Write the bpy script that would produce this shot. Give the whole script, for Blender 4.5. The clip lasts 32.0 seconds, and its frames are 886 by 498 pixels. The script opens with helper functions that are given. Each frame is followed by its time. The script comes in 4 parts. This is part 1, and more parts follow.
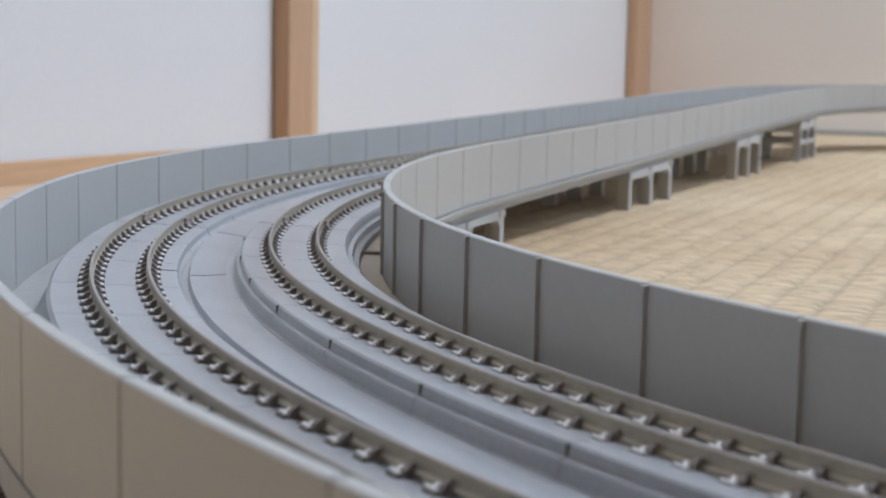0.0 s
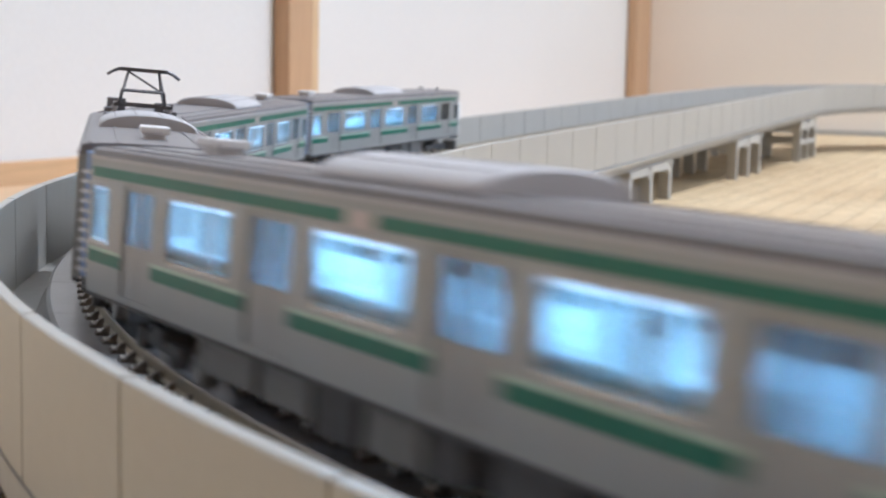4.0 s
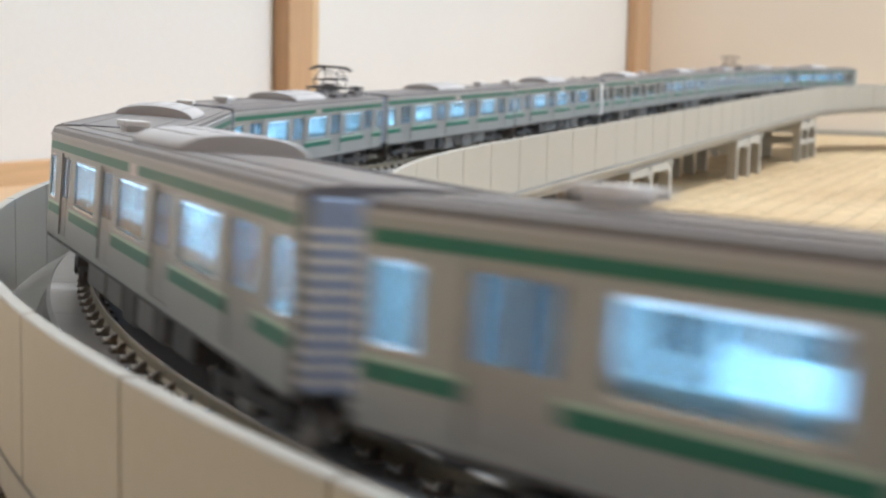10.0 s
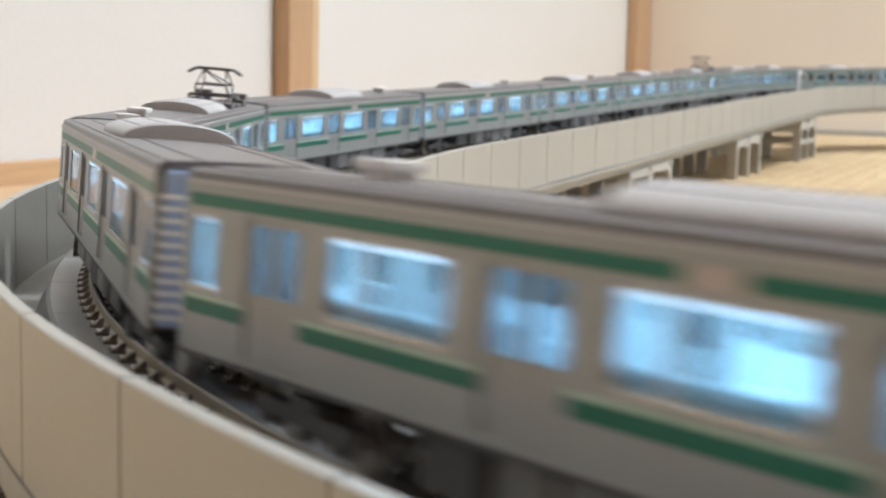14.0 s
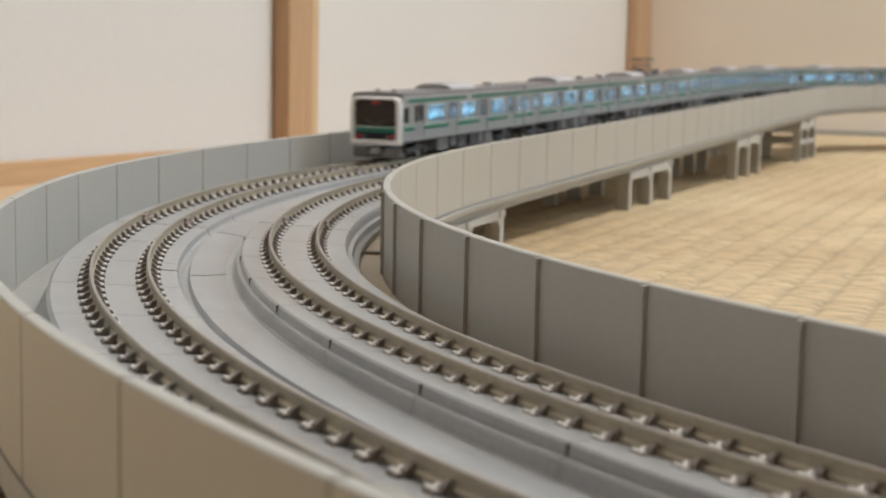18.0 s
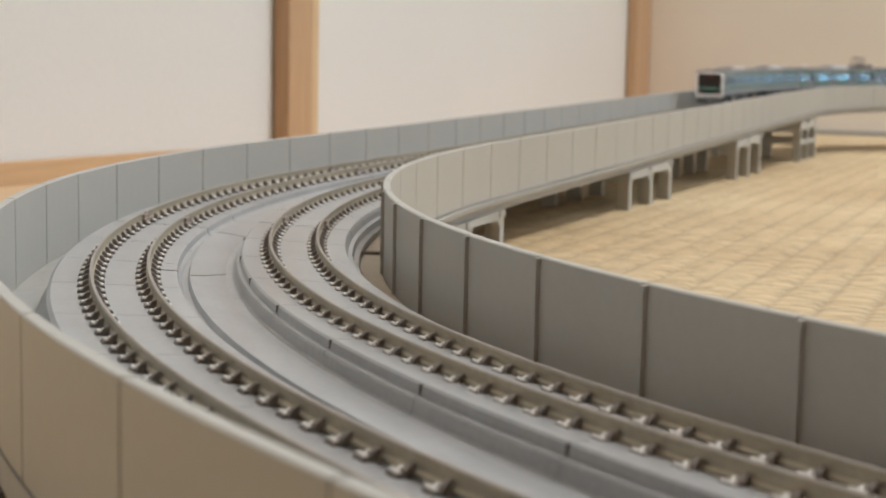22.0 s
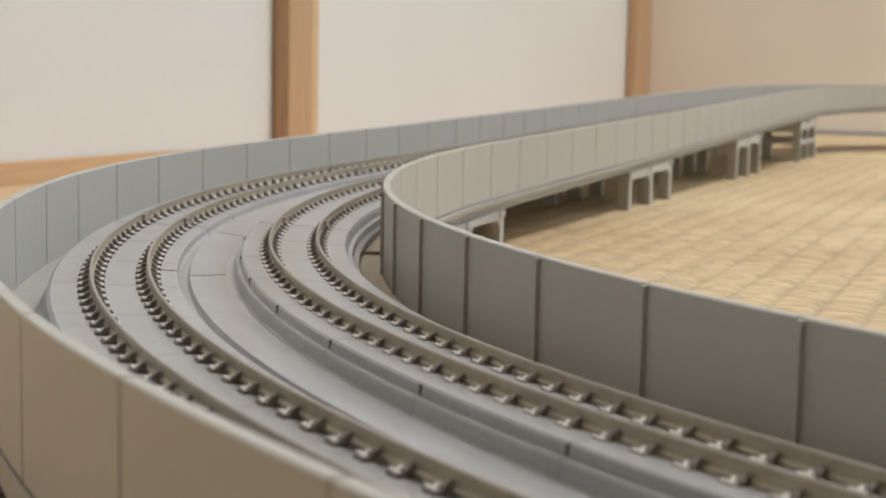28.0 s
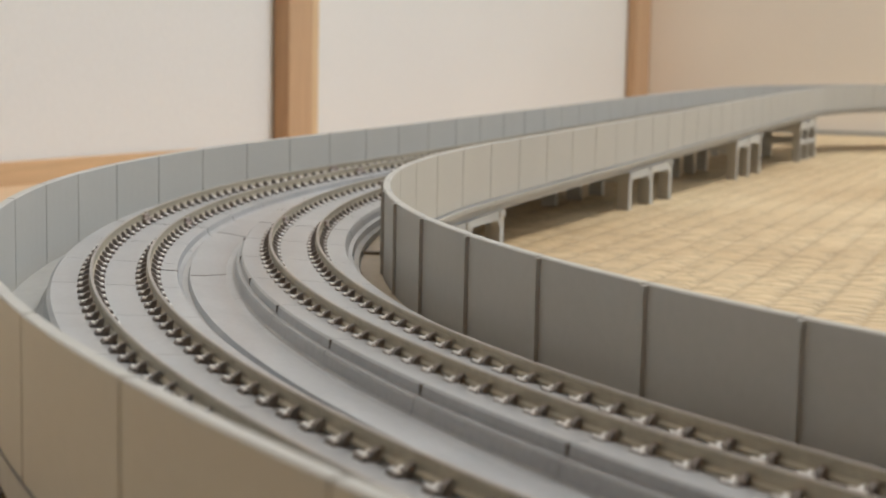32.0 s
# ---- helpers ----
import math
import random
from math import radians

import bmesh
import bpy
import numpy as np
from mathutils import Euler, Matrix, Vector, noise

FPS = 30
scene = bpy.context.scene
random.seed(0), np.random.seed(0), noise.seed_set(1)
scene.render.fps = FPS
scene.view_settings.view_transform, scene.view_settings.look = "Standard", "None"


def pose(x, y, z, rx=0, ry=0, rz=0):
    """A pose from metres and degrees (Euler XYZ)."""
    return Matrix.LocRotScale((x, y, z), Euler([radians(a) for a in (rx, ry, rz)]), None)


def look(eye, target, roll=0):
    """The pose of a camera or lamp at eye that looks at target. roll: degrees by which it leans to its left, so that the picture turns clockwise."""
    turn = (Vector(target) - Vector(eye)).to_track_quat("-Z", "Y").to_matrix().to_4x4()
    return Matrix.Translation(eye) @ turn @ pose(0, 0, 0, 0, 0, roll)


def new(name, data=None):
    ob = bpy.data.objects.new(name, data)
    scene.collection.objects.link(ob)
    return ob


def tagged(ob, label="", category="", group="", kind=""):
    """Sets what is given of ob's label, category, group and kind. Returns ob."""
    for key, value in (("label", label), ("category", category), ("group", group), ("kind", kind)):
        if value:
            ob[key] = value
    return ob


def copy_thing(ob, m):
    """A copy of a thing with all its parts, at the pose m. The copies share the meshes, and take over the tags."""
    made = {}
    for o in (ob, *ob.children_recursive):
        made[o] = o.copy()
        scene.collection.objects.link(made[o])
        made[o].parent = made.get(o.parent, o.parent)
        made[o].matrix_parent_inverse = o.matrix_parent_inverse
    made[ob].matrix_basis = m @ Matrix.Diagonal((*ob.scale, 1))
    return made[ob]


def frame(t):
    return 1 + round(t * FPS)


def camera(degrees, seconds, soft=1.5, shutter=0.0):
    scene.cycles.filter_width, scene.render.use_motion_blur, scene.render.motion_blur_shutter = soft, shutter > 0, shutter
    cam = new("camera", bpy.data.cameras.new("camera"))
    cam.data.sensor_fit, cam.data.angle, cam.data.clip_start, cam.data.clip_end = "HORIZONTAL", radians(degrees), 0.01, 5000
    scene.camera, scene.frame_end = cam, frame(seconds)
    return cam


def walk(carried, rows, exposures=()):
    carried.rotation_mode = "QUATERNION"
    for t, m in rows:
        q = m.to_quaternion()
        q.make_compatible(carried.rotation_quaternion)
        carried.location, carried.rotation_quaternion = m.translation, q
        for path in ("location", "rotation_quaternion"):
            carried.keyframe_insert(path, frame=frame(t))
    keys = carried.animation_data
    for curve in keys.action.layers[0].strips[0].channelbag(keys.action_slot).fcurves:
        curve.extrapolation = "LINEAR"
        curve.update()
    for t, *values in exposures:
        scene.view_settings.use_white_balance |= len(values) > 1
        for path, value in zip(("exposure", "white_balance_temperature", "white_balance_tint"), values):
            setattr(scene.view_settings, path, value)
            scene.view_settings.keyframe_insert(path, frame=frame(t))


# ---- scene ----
cam = camera(33.09, 32.0, soft=1.9, shutter=0.72)
EYE = pose(-0.34977, -0.3382, 0.0336, 90 - 6.54086, -1.15776, 0.0)
walk(cam, [(0.0, EYE), (32.0, EYE)], exposures=[(0.0, -0.16, 5060, 10), (1.0, -0.18, 5060, 10), (2.0, -0.13, 4980, 9), (3.5, 0.19, 5200, 11.5), (5.5, 0.37, 5600, 6.5), (6.5, 0.32, 5480, 6), (8.0, 0.3, 5450, 5.5), (9.0, 0.3, 6080, 9.5), (10.0, 0.3, 5700, 7), (11.0, 0.32, 5700, 8), (12.0, 0.32, 5950, 9.5), (13.0, 0.3, 5840, 7.5), (14.5, 0.3, 5800, 7.5),
                                              (16.5, -0.02, 6080, 7.5), (20.0, -0.13, 6050, 8), (32.0, -0.13, 6050, 8)])
cam.data.dof.use_dof = True
cam.data.dof.focus_distance = 0.25
cam.data.dof.aperture_fstop = 56.0

# ---- plan: lengths along the line, in metres from a point behind the camera ----
MM = 0.001
FLOOR = -0.0215
R0 = 0.3975                      # radius of the middle line between the two tracks
R_OUT, R_IN = 0.4132, 0.3812       # the two tracks
S_ARC, S_END, RAMP = 0.6, 1.58547, 0.1316
S_BEND = 2.33
CANT = 0.0653                    # slope of the banked bed on the curve
PITCH = 0.132                    # one car from coupler to coupler
STEP = 0.002


def rise(s):
    """How far the line climbs towards the near end of the curve."""
    return 0.004 * 0.03 * np.logaddexp(0, (1.36 - s) / 0.03)


def plan_line():
    s = np.arange(-1.6, 5.9, STEP)
    bank = np.where(s > S_ARC, np.clip((S_END + RAMP / 2 - s) / RAMP, 0, 1), 0.0)
    bank = np.where((s > S_BEND) & (s < S_BEND + math.pi * R0), 1.0, bank)
    bend = bank - ((s > 0.08) & (s < 0.55)) * 1.0
    turn = np.concatenate([[0], np.cumsum((bend[1:] + bend[:-1]) / 2 * STEP / R0)])
    i = int(np.argmin(abs(s - S_ARC)))
    head = radians(210) - (turn - turn[i])
    d = np.stack([np.cos(head), np.sin(head)], 1)
    c = np.concatenate([[[0, 0]], np.cumsum((d[1:] + d[:-1]) / 2 * STEP, 0)])
    c = c - c[i] + R0 * np.array([math.cos(radians(300)), math.sin(radians(300))])
    soft = lambda x: 0.08 * np.logaddexp(0, x / 0.08)
    z = 0.02768 * (soft(s - 1.47571) - 0.35 * soft(s - 2.2) - 0.65 * soft(s - 3.65))
    z = z + np.minimum(rise(s), 0.0012)
    ramp = np.convolve(bank, np.ones(41) / 41, "same")
    return s, c, head, z, ramp


LS, LC, LH, LZ, LB = plan_line()


def at(s):
    """x, y, z, heading and bank of the middle line."""
    return [float(np.interp(s, LS, v)) for v in (LC[:, 0], LC[:, 1], LZ, LH, LB)]


def spot(s, r, z):
    """World point at radius r and height z over the rail level."""
    x, y, h, a, _ = at(s)
    return Vector((x - math.sin(a) * (r - R0), y + math.cos(a) * (r - R0), h + z))


# ---- world, sun, lights ----
ROOM_A = radians(22.05)
KX, KY = -0.1159, 1.4485          # corner of the room
ROOM_W, ROOM_D, ROOM_H = 2.73, 3.9, 2.4


def room(u, v, z):
    """u along the end wall, v along the panelled wall towards the camera."""
    return Vector((KX + u * math.cos(ROOM_A) - v * math.sin(ROOM_A), KY - u * math.sin(ROOM_A) - v * math.cos(ROOM_A), z + FLOOR))


world = bpy.data.worlds.new("sky")
world.use_nodes = True
scene.world = world
sky = world.node_tree.nodes.new("ShaderNodeTexSky")
sky.sky_type, sky.sun_disc, sky.sun_elevation, sky.sun_rotation = "NISHITA", False, radians(35), radians(140)
world.node_tree.links.new(sky.outputs[0], world.node_tree.nodes["Background"].inputs[0])
world.node_tree.nodes["Background"].inputs[1].default_value = 0.1


def area(name, eye, target, sx, sy, power, colour):
    data = bpy.data.lights.new(name, "AREA")
    data.shape, data.size, data.size_y, data.energy, data.color = "RECTANGLE", sx, sy, power, colour
    ob = new(name, data)
    ob.matrix_world = look(eye, target)
    return ob


area("window_light", room(1.85, 0.015, 1.3), room(1.35, 2.0, 0.5), 1.5, 1.25, 24.5, (0.78, 0.90, 1.0))
area("ceiling_lamp_light", room(1.05, 0.75, 2.24), room(1.05, 0.75, 0), 0.42, 0.42, 42.0, (1.0, 0.945, 0.875))

# ---- materials ----


def material(name, colour, rough=0.5, metal=0.0, grain=300.0, vary=0.12, bump=0.0, spots=40.0, emit=0.0, emit_colour=None, per_object=0.0):
    m = bpy.data.materials.new(name)
    m.use_nodes = True
    t = m.node_tree
    b = t.nodes["Principled BSDF"]
    b.inputs["Roughness"].default_value = rough
    b.inputs["Metallic"].default_value = metal
    co = t.nodes.new("ShaderNodeTexCoord")
    n1, n2 = t.nodes.new("ShaderNodeTexNoise"), t.nodes.new("ShaderNodeTexNoise")
    n1.inputs["Scale"].default_value, n2.inputs["Scale"].default_value = grain, spots
    n1.inputs["Detail"].default_value = 4
    t.links.new(co.outputs["Object"], n1.inputs[0])
    t.links.new(co.outputs["Object"], n2.inputs[0])
    add = t.nodes.new("ShaderNodeMath")
    t.links.new(n1.outputs[0], add.inputs[0])
    t.links.new(n2.outputs[0], add.inputs[1])
    last = add
    if per_object:
        info = t.nodes.new("ShaderNodeObjectInfo")
        mul = t.nodes.new("ShaderNodeMath")
        mul.operation, mul.inputs[1].default_value = "MULTIPLY_ADD", per_object
        t.links.new(info.outputs["Random"], mul.inputs[0])
        t.links.new(add.outputs[0], mul.inputs[2])
        last = mul
    ramp = t.nodes.new("ShaderNodeMapRange")
    ramp.inputs[1].default_value, ramp.inputs[2].default_value = 0.6, 1.4 + per_object
    ramp.inputs[3].default_value, ramp.inputs[4].default_value = 1 - vary, 1 + vary
    t.links.new(last.outputs[0], ramp.inputs[0])
    mix = t.nodes.new("ShaderNodeMix")
    mix.data_type, mix.blend_type, mix.inputs[0].default_value = "RGBA", "MULTIPLY", 1.0
    mix.inputs[6].default_value = (*colour, 1)
    t.links.new(ramp.outputs[0], mix.inputs[7])
    t.links.new(mix.outputs[2], b.inputs["Base Color"])
    if bump:
        bn = t.nodes.new("ShaderNodeBump")
        bn.inputs["Strength"].default_value, bn.inputs["Distance"].default_value = bump, 0.0003
        t.links.new(n1.outputs[0], bn.inputs["Height"])
        t.links.new(bn.outputs[0], b.inputs["Normal"])
    if emit:
        b.inputs["Emission Strength"].default_value = emit
        b.inputs["Emission Color"].default_value = (*(emit_colour or colour), 1)
    return m


def glass(name, tint, rough=0.02, milky=0.0):
    m = bpy.data.materials.new(name)
    m.use_nodes = True
    t = m.node_tree
    t.nodes.remove(t.nodes["Principled BSDF"])
    out = t.nodes["Material Output"]
    tr, gl, mx, fr, pw, ad = (t.nodes.new("ShaderNode" + k) for k in ("BsdfTransparent", "BsdfGlossy", "MixShader", "LayerWeight", "Math", "Math"))
    tr.inputs[0].default_value = (*tint, 1)
    gl.inputs["Roughness"].default_value = rough
    fr.inputs[0].default_value = 0.5
    pw.operation, pw.inputs[1].default_value = "POWER", 4.0
    ad.operation, ad.inputs[1].default_value, ad.inputs[2].default_value = "MULTIPLY_ADD", 0.8, 0.04
    t.links.new(fr.outputs["Facing"], pw.inputs[0])
    t.links.new(pw.outputs[0], ad.inputs[0])
    t.links.new(ad.outputs[0], mx.inputs[0])
    body = tr.outputs[0]
    if milky:
        soft, mm, streak, co, mp = (t.nodes.new("ShaderNode" + k) for k in ("BsdfTranslucent", "MixShader", "TexNoise", "TexCoord", "Mapping"))
        soft.inputs[0].default_value = (*tint, 1)
        mp.inputs["Scale"].default_value = (420, 60, 40)
        streak.inputs["Scale"].default_value = 1.0
        amount = t.nodes.new("ShaderNodeMath")
        amount.operation, amount.inputs[1].default_value = "MULTIPLY", milky * 2
        t.links.new(co.outputs["Object"], mp.inputs[0])
        t.links.new(mp.outputs[0], streak.inputs[0])
        t.links.new(streak.outputs[0], amount.inputs[0])
        t.links.new(amount.outputs[0], mm.inputs[0])
        t.links.new(tr.outputs[0], mm.inputs[1])
        t.links.new(soft.outputs[0], mm.inputs[2])
        body = mm.outputs[0]
    t.links.new(body, mx.inputs[1])
    t.links.new(gl.outputs[0], mx.inputs[2])
    t.links.new(mx.outputs[0], out.inputs[0])
    return m


def clear_plastic(name, tint):
    """Milky clear plastic: light passes through and scatters."""
    mat = bpy.data.materials.new(name)
    mat.use_nodes = True
    nt = mat.node_tree
    out = nt.nodes["Material Output"]
    nt.nodes.remove(nt.nodes["Principled BSDF"])
    mix, soft, shine = nt.nodes.new("ShaderNodeMixShader"), nt.nodes.new("ShaderNodeBsdfTranslucent"), nt.nodes.new("ShaderNodeBsdfGlossy")
    noise = nt.nodes.new("ShaderNodeTexNoise")
    noise.inputs["Scale"].default_value = 260.0
    fac = nt.nodes.new("ShaderNodeMath")
    fac.operation, fac.inputs[1].default_value = "MULTIPLY", 0.15
    soft.inputs[0].default_value = (*tint, 1)
    shine.inputs[0].default_value = (0.9, 0.9, 0.9, 1)
    shine.inputs[1].default_value = 0.15
    nt.links.new(noise.outputs[0], fac.inputs[0])
    nt.links.new(fac.outputs[0], mix.inputs[0])
    nt.links.new(soft.outputs[0], mix.inputs[1])
    nt.links.new(shine.outputs[0], mix.inputs[2])
    nt.links.new(mix.outputs[0], out.inputs[0])
    return mat


def wood(name, colour, along):
    """Straight-grained timber; along: the axis of the grain, 0, 1 or 2."""
    m = material(name, colour, 0.5, 0, 60, 0.1, 0.15)
    t = m.node_tree
    co = [n for n in t.nodes if n.type == "TEX_COORD"][0]
    mp = t.nodes.new("ShaderNodeMapping")
    sc = [9.0, 9.0, 9.0]
    sc[along] = 0.5
    mp.inputs["Scale"].default_value = sc
    t.links.new(co.outputs["Object"], mp.inputs[0])
    for n in t.nodes:
        if n.type == "TEX_NOISE":
            t.links.new(mp.outputs[0], n.inputs[0])
    return m


CONCRETE = material("grey_plastic", (0.333, 0.338, 0.345), 0.30, 0, 900, 0.13, 0.05, 60)
WALL_GREY = material("wall_panel_grey", (0.432, 0.425, 0.396), 0.41, 0, 700, 0.05, 0.04, 30, per_object=0.15)
GUTTER_TAN = material("gutter_tan", (0.56, 0.47, 0.34), 0.5, 0, 600, 0.12, 0.05, 30)
DARK_GREY = material("deck_grey", (0.385, 0.385, 0.37), 0.45, 0, 500, 0.1, 0.05, 30)
BAR = material("bar_brown", (0.30, 0.25, 0.19), 0.5, 0, 600, 0.1)
CORE = material("joint_brown", (0.13, 0.11, 0.09), 0.7, 0, 500, 0.1)
RAIL = material("nickel_rail", (0.43, 0.40, 0.375), 0.33, 0.9, 1200, 0.12, 0.0, 80)
RAIL_SIDE = material("rail_side_brown", (0.40, 0.357, 0.272), 0.45, 0.4, 900, 0.15, 0.0, 80)
CLIP = material("fastener_grey", (0.86, 0.84, 0.82), 0.3, 0.1, 1500, 0.2)
# colours the clip shoulders and also the shade around and under the clips
CLIP_DARK = material("fastener_dark_shade", (0.215, 0.188, 0.172), 0.5, 0.1, 1500, 0.2)
JOINER = material("joiner_metal", (0.36, 0.30, 0.27), 0.4, 0.6, 1500, 0.2)
PIER = material("pier_grey", (0.46, 0.455, 0.43), 0.6, 0, 700, 0.08, 0.05, 30)
WALLPAPER = material("white_wallpaper", (0.708, 0.701, 0.692), 0.8, 0, 260, 0.03, 0.3, 4)
PLASTER = material("beige_plaster", (0.76, 0.70, 0.62), 0.85, 0, 420, 0.06, 0.5, 6)
# saturated brown chosen for the warm light it reflects from behind the camera
WARM_BOUNCE = material("warm_bounce_brown", (0.47, 0.245, 0.09), 0.7, 0, 200, 0.05, 0.2, 3)
CEILING = material("ceiling_board", (0.66, 0.62, 0.56), 0.8, 0, 200, 0.04, 0.2, 3)
POST_WOOD = wood("cedar_post", (0.50, 0.325, 0.19), 2)
POST_PALE = wood("pale_post_edge", (0.64, 0.47, 0.28), 2)
BOARD_WOOD = wood("sill_wood", (0.58, 0.39, 0.22), 1)
STEEL = material("stainless_side", (0.34, 0.355, 0.358), 0.38, 0.2, 500, 0.05, 0.02, 60)
FRAME = material("window_edge", (0.72, 0.73, 0.74), 0.25, 0.6, 900, 0.08)
SIGN = material("side_sign", (0.52, 0.46, 0.45), 0.3, 0, 900, 0.2)
DOOR_STEEL = material("stainless_door", (0.33, 0.34, 0.343), 0.36, 0.2, 500, 0.05, 0.02, 60)
ROOF = material("roof_grey", (0.165, 0.16, 0.17), 0.38, 0, 800, 0.08, 0.03, 60)
UNIT = material("cooler_grey", (0.46, 0.46, 0.48), 0.5, 0, 800, 0.06, 0.03, 60)
VENT = material("pale_vent", (0.78, 0.78, 0.79), 0.45, 0, 800, 0.05, 0.02, 60)
UNIT_DARK = material("gap_shade_bulkhead_dark", (0.10, 0.10, 0.108), 0.6, 0, 800, 0.1)
ROOF_BOX = material("roof_equipment_grey", (0.15, 0.15, 0.165), 0.5, 0, 800, 0.15, 0.04)
GREEN = material("green_stripe", (0.004, 0.135, 0.09), 0.4, 0, 600, 0.08)
PALE_GREEN = material("pale_green_line", (0.45, 0.62, 0.52), 0.4, 0, 600, 0.08)
MASK_WHITE = material("white_mask", (0.93, 0.93, 0.93), 0.35, 0, 600, 0.03)
BLACK = material("gloss_black", (0.015, 0.013, 0.016), 0.15, 0, 600, 0.1)
UNDER = material("underframe_dark", (0.08, 0.08, 0.084), 0.6, 0, 900, 0.2, 0.05)
UNDER_BOX = material("equipment_grey", (0.20, 0.20, 0.20), 0.55, 0, 900, 0.15, 0.05)
# glow leaking from the car interiors, painted as blue and bluish white
BELLOWS = material("gangway_glow_blue", (0.36, 0.48, 0.73), 0.4, 0, 900, 0.1)
RIB = material("gangway_rib", (0.90, 0.94, 0.99), 0.2, 0.0, 900, 0.1)
PANTO = material("pantograph_grey", (0.13, 0.13, 0.14), 0.4, 0.5, 900, 0.1)
SEAT = material("seat_blue", (0.78, 0.86, 0.90), 0.7, 0, 700, 0.1)
CABIN_FLOOR = material("cabin_floor", (0.22, 0.27, 0.31), 0.6, 0, 500, 0.1)
INSIDE = material("interior_pale", (0.74, 0.78, 0.80), 0.6, 0, 500, 0.06)
LED = material("led_strip", (0.5, 0.8, 1.0), 0.5, 0, emit=15.0, emit_colour=(0.74, 0.90, 1.0))
RED_LAMP = material("red_tail_lamp", (0.35, 0.012, 0.018), 0.3, 0, emit=0.06, emit_colour=(1.0, 0.03, 0.05))
RED_SIGN = material("red_sign", (0.2, 0.015, 0.015), 0.3, 0, emit=0.05, emit_colour=(1.0, 0.05, 0.05))
LENS = material("clear_lamp", (0.16, 0.16, 0.17), 0.1, 0)
PANE = glass("smoked_pane", (0.62, 0.74, 0.80), 0.05, 0.08)
DOOR_PANE = glass("dark_door_pane", (0.40, 0.48, 0.53), 0.05, 0.08)
CLEAR_EDGE = clear_plastic("clear_pane_edge", (0.95, 0.98, 1.0))
WINDOW_GLASS = glass("window_glass", (0.95, 0.97, 0.97))
SHADE = material("lamp_shade", (0.85, 0.83, 0.78), 0.6, 0, emit=1.5, emit_colour=(1.0, 0.92, 0.8))


def tatami_material():
    m = bpy.data.materials.new("tatami_rush")
    m.use_nodes = True
    t = m.node_tree
    b = t.nodes["Principled BSDF"]
    b.inputs["Roughness"].default_value = 0.55
    co, mp = t.nodes.new("ShaderNodeTexCoord"), t.nodes.new("ShaderNodeMapping")
    mp.inputs["Rotation"].default_value = (0, 0, 0)
    t.links.new(co.outputs["Object"], mp.inputs[0])
    rush, tone, info = t.nodes.new("ShaderNodeTexNoise"), t.nodes.new("ShaderNodeTexNoise"), t.nodes.new("ShaderNodeTexNoise")
    st = t.nodes.new("ShaderNodeMapping")
    st.inputs["Scale"].default_value = (55, 420, 55)
    t.links.new(co.outputs["Object"], st.inputs[0])
    t.links.new(st.outputs[0], rush.inputs[0])
    rush.inputs["Scale"].default_value = 1.0
    tone.inputs["Scale"].default_value = 5.0
    t.links.new(mp.outputs[0], tone.inputs[0])
    add = t.nodes.new("ShaderNodeMath")
    t.links.new(rush.outputs[0], add.inputs[0])
    t.links.new(tone.outputs[0], add.inputs[1])
    ramp = t.nodes.new("ShaderNodeValToRGB")
    ramp.color_ramp.elements[0].position, ramp.color_ramp.elements[0].color = 0.38, (0.45, 0.315, 0.165, 1)
    ramp.color_ramp.elements[1].position, ramp.color_ramp.elements[1].color = 0.60, (0.66, 0.52, 0.315, 1)
    half = t.nodes.new("ShaderNodeMath")
    half.operation, half.inputs[1].default_value = "MULTIPLY", 0.5
    t.links.new(add.outputs[0], half.inputs[0])
    t.links.new(half.outputs[0], ramp.inputs[0])
    # gaps between the bundles of rush, their shade painted into the colour
    cell, cm, edge, mul = (t.nodes.new("ShaderNode" + k) for k in ("TexVoronoi", "Mapping", "MapRange", "Mix"))
    cm.inputs["Scale"].default_value = (62, 125, 1)
    t.links.new(co.outputs["Object"], cm.inputs[0])
    wob = t.nodes.new("ShaderNodeVectorMath")
    wob.operation = "ADD"
    t.links.new(cm.outputs[0], wob.inputs[0])
    t.links.new(rush.outputs["Color"], wob.inputs[1])
    cell.feature, cell.inputs["Scale"].default_value = "DISTANCE_TO_EDGE", 1.0
    t.links.new(wob.outputs[0], cell.inputs[0])
    t.links.new(cell.outputs["Distance"], edge.inputs[0])
    edge.inputs[1].default_value, edge.inputs[2].default_value = 0.0, 0.10
    edge.inputs[3].default_value, edge.inputs[4].default_value = 0.66, 1.0
    mul.data_type, mul.blend_type, mul.inputs[0].default_value = "RGBA", "MULTIPLY", 1.0
    t.links.new(ramp.outputs[0], mul.inputs[6])
    t.links.new(edge.outputs[0], mul.inputs[7])
    # shade of the sunken warp threads between the strips, painted as darker lines
    axes, shift, scale, frac, mid, seam, dark = (t.nodes.new("ShaderNode" + k) for k in ("SeparateXYZ", "Math", "Math", "Math", "Math", "MapRange", "Mix"))
    t.links.new(co.outputs["Object"], axes.inputs[0])
    t.links.new(axes.outputs[0], shift.inputs[0])
    shift.operation, shift.inputs[1].default_value = "ADD", 0.0198
    scale.operation, scale.inputs[1].default_value = "DIVIDE", 0.01245
    frac.operation = "FRACT"
    mid.operation, mid.inputs[1].default_value = "PINGPONG", 0.5
    t.links.new(shift.outputs[0], scale.inputs[0])
    t.links.new(scale.outputs[0], frac.inputs[0])
    t.links.new(frac.outputs[0], mid.inputs[0])
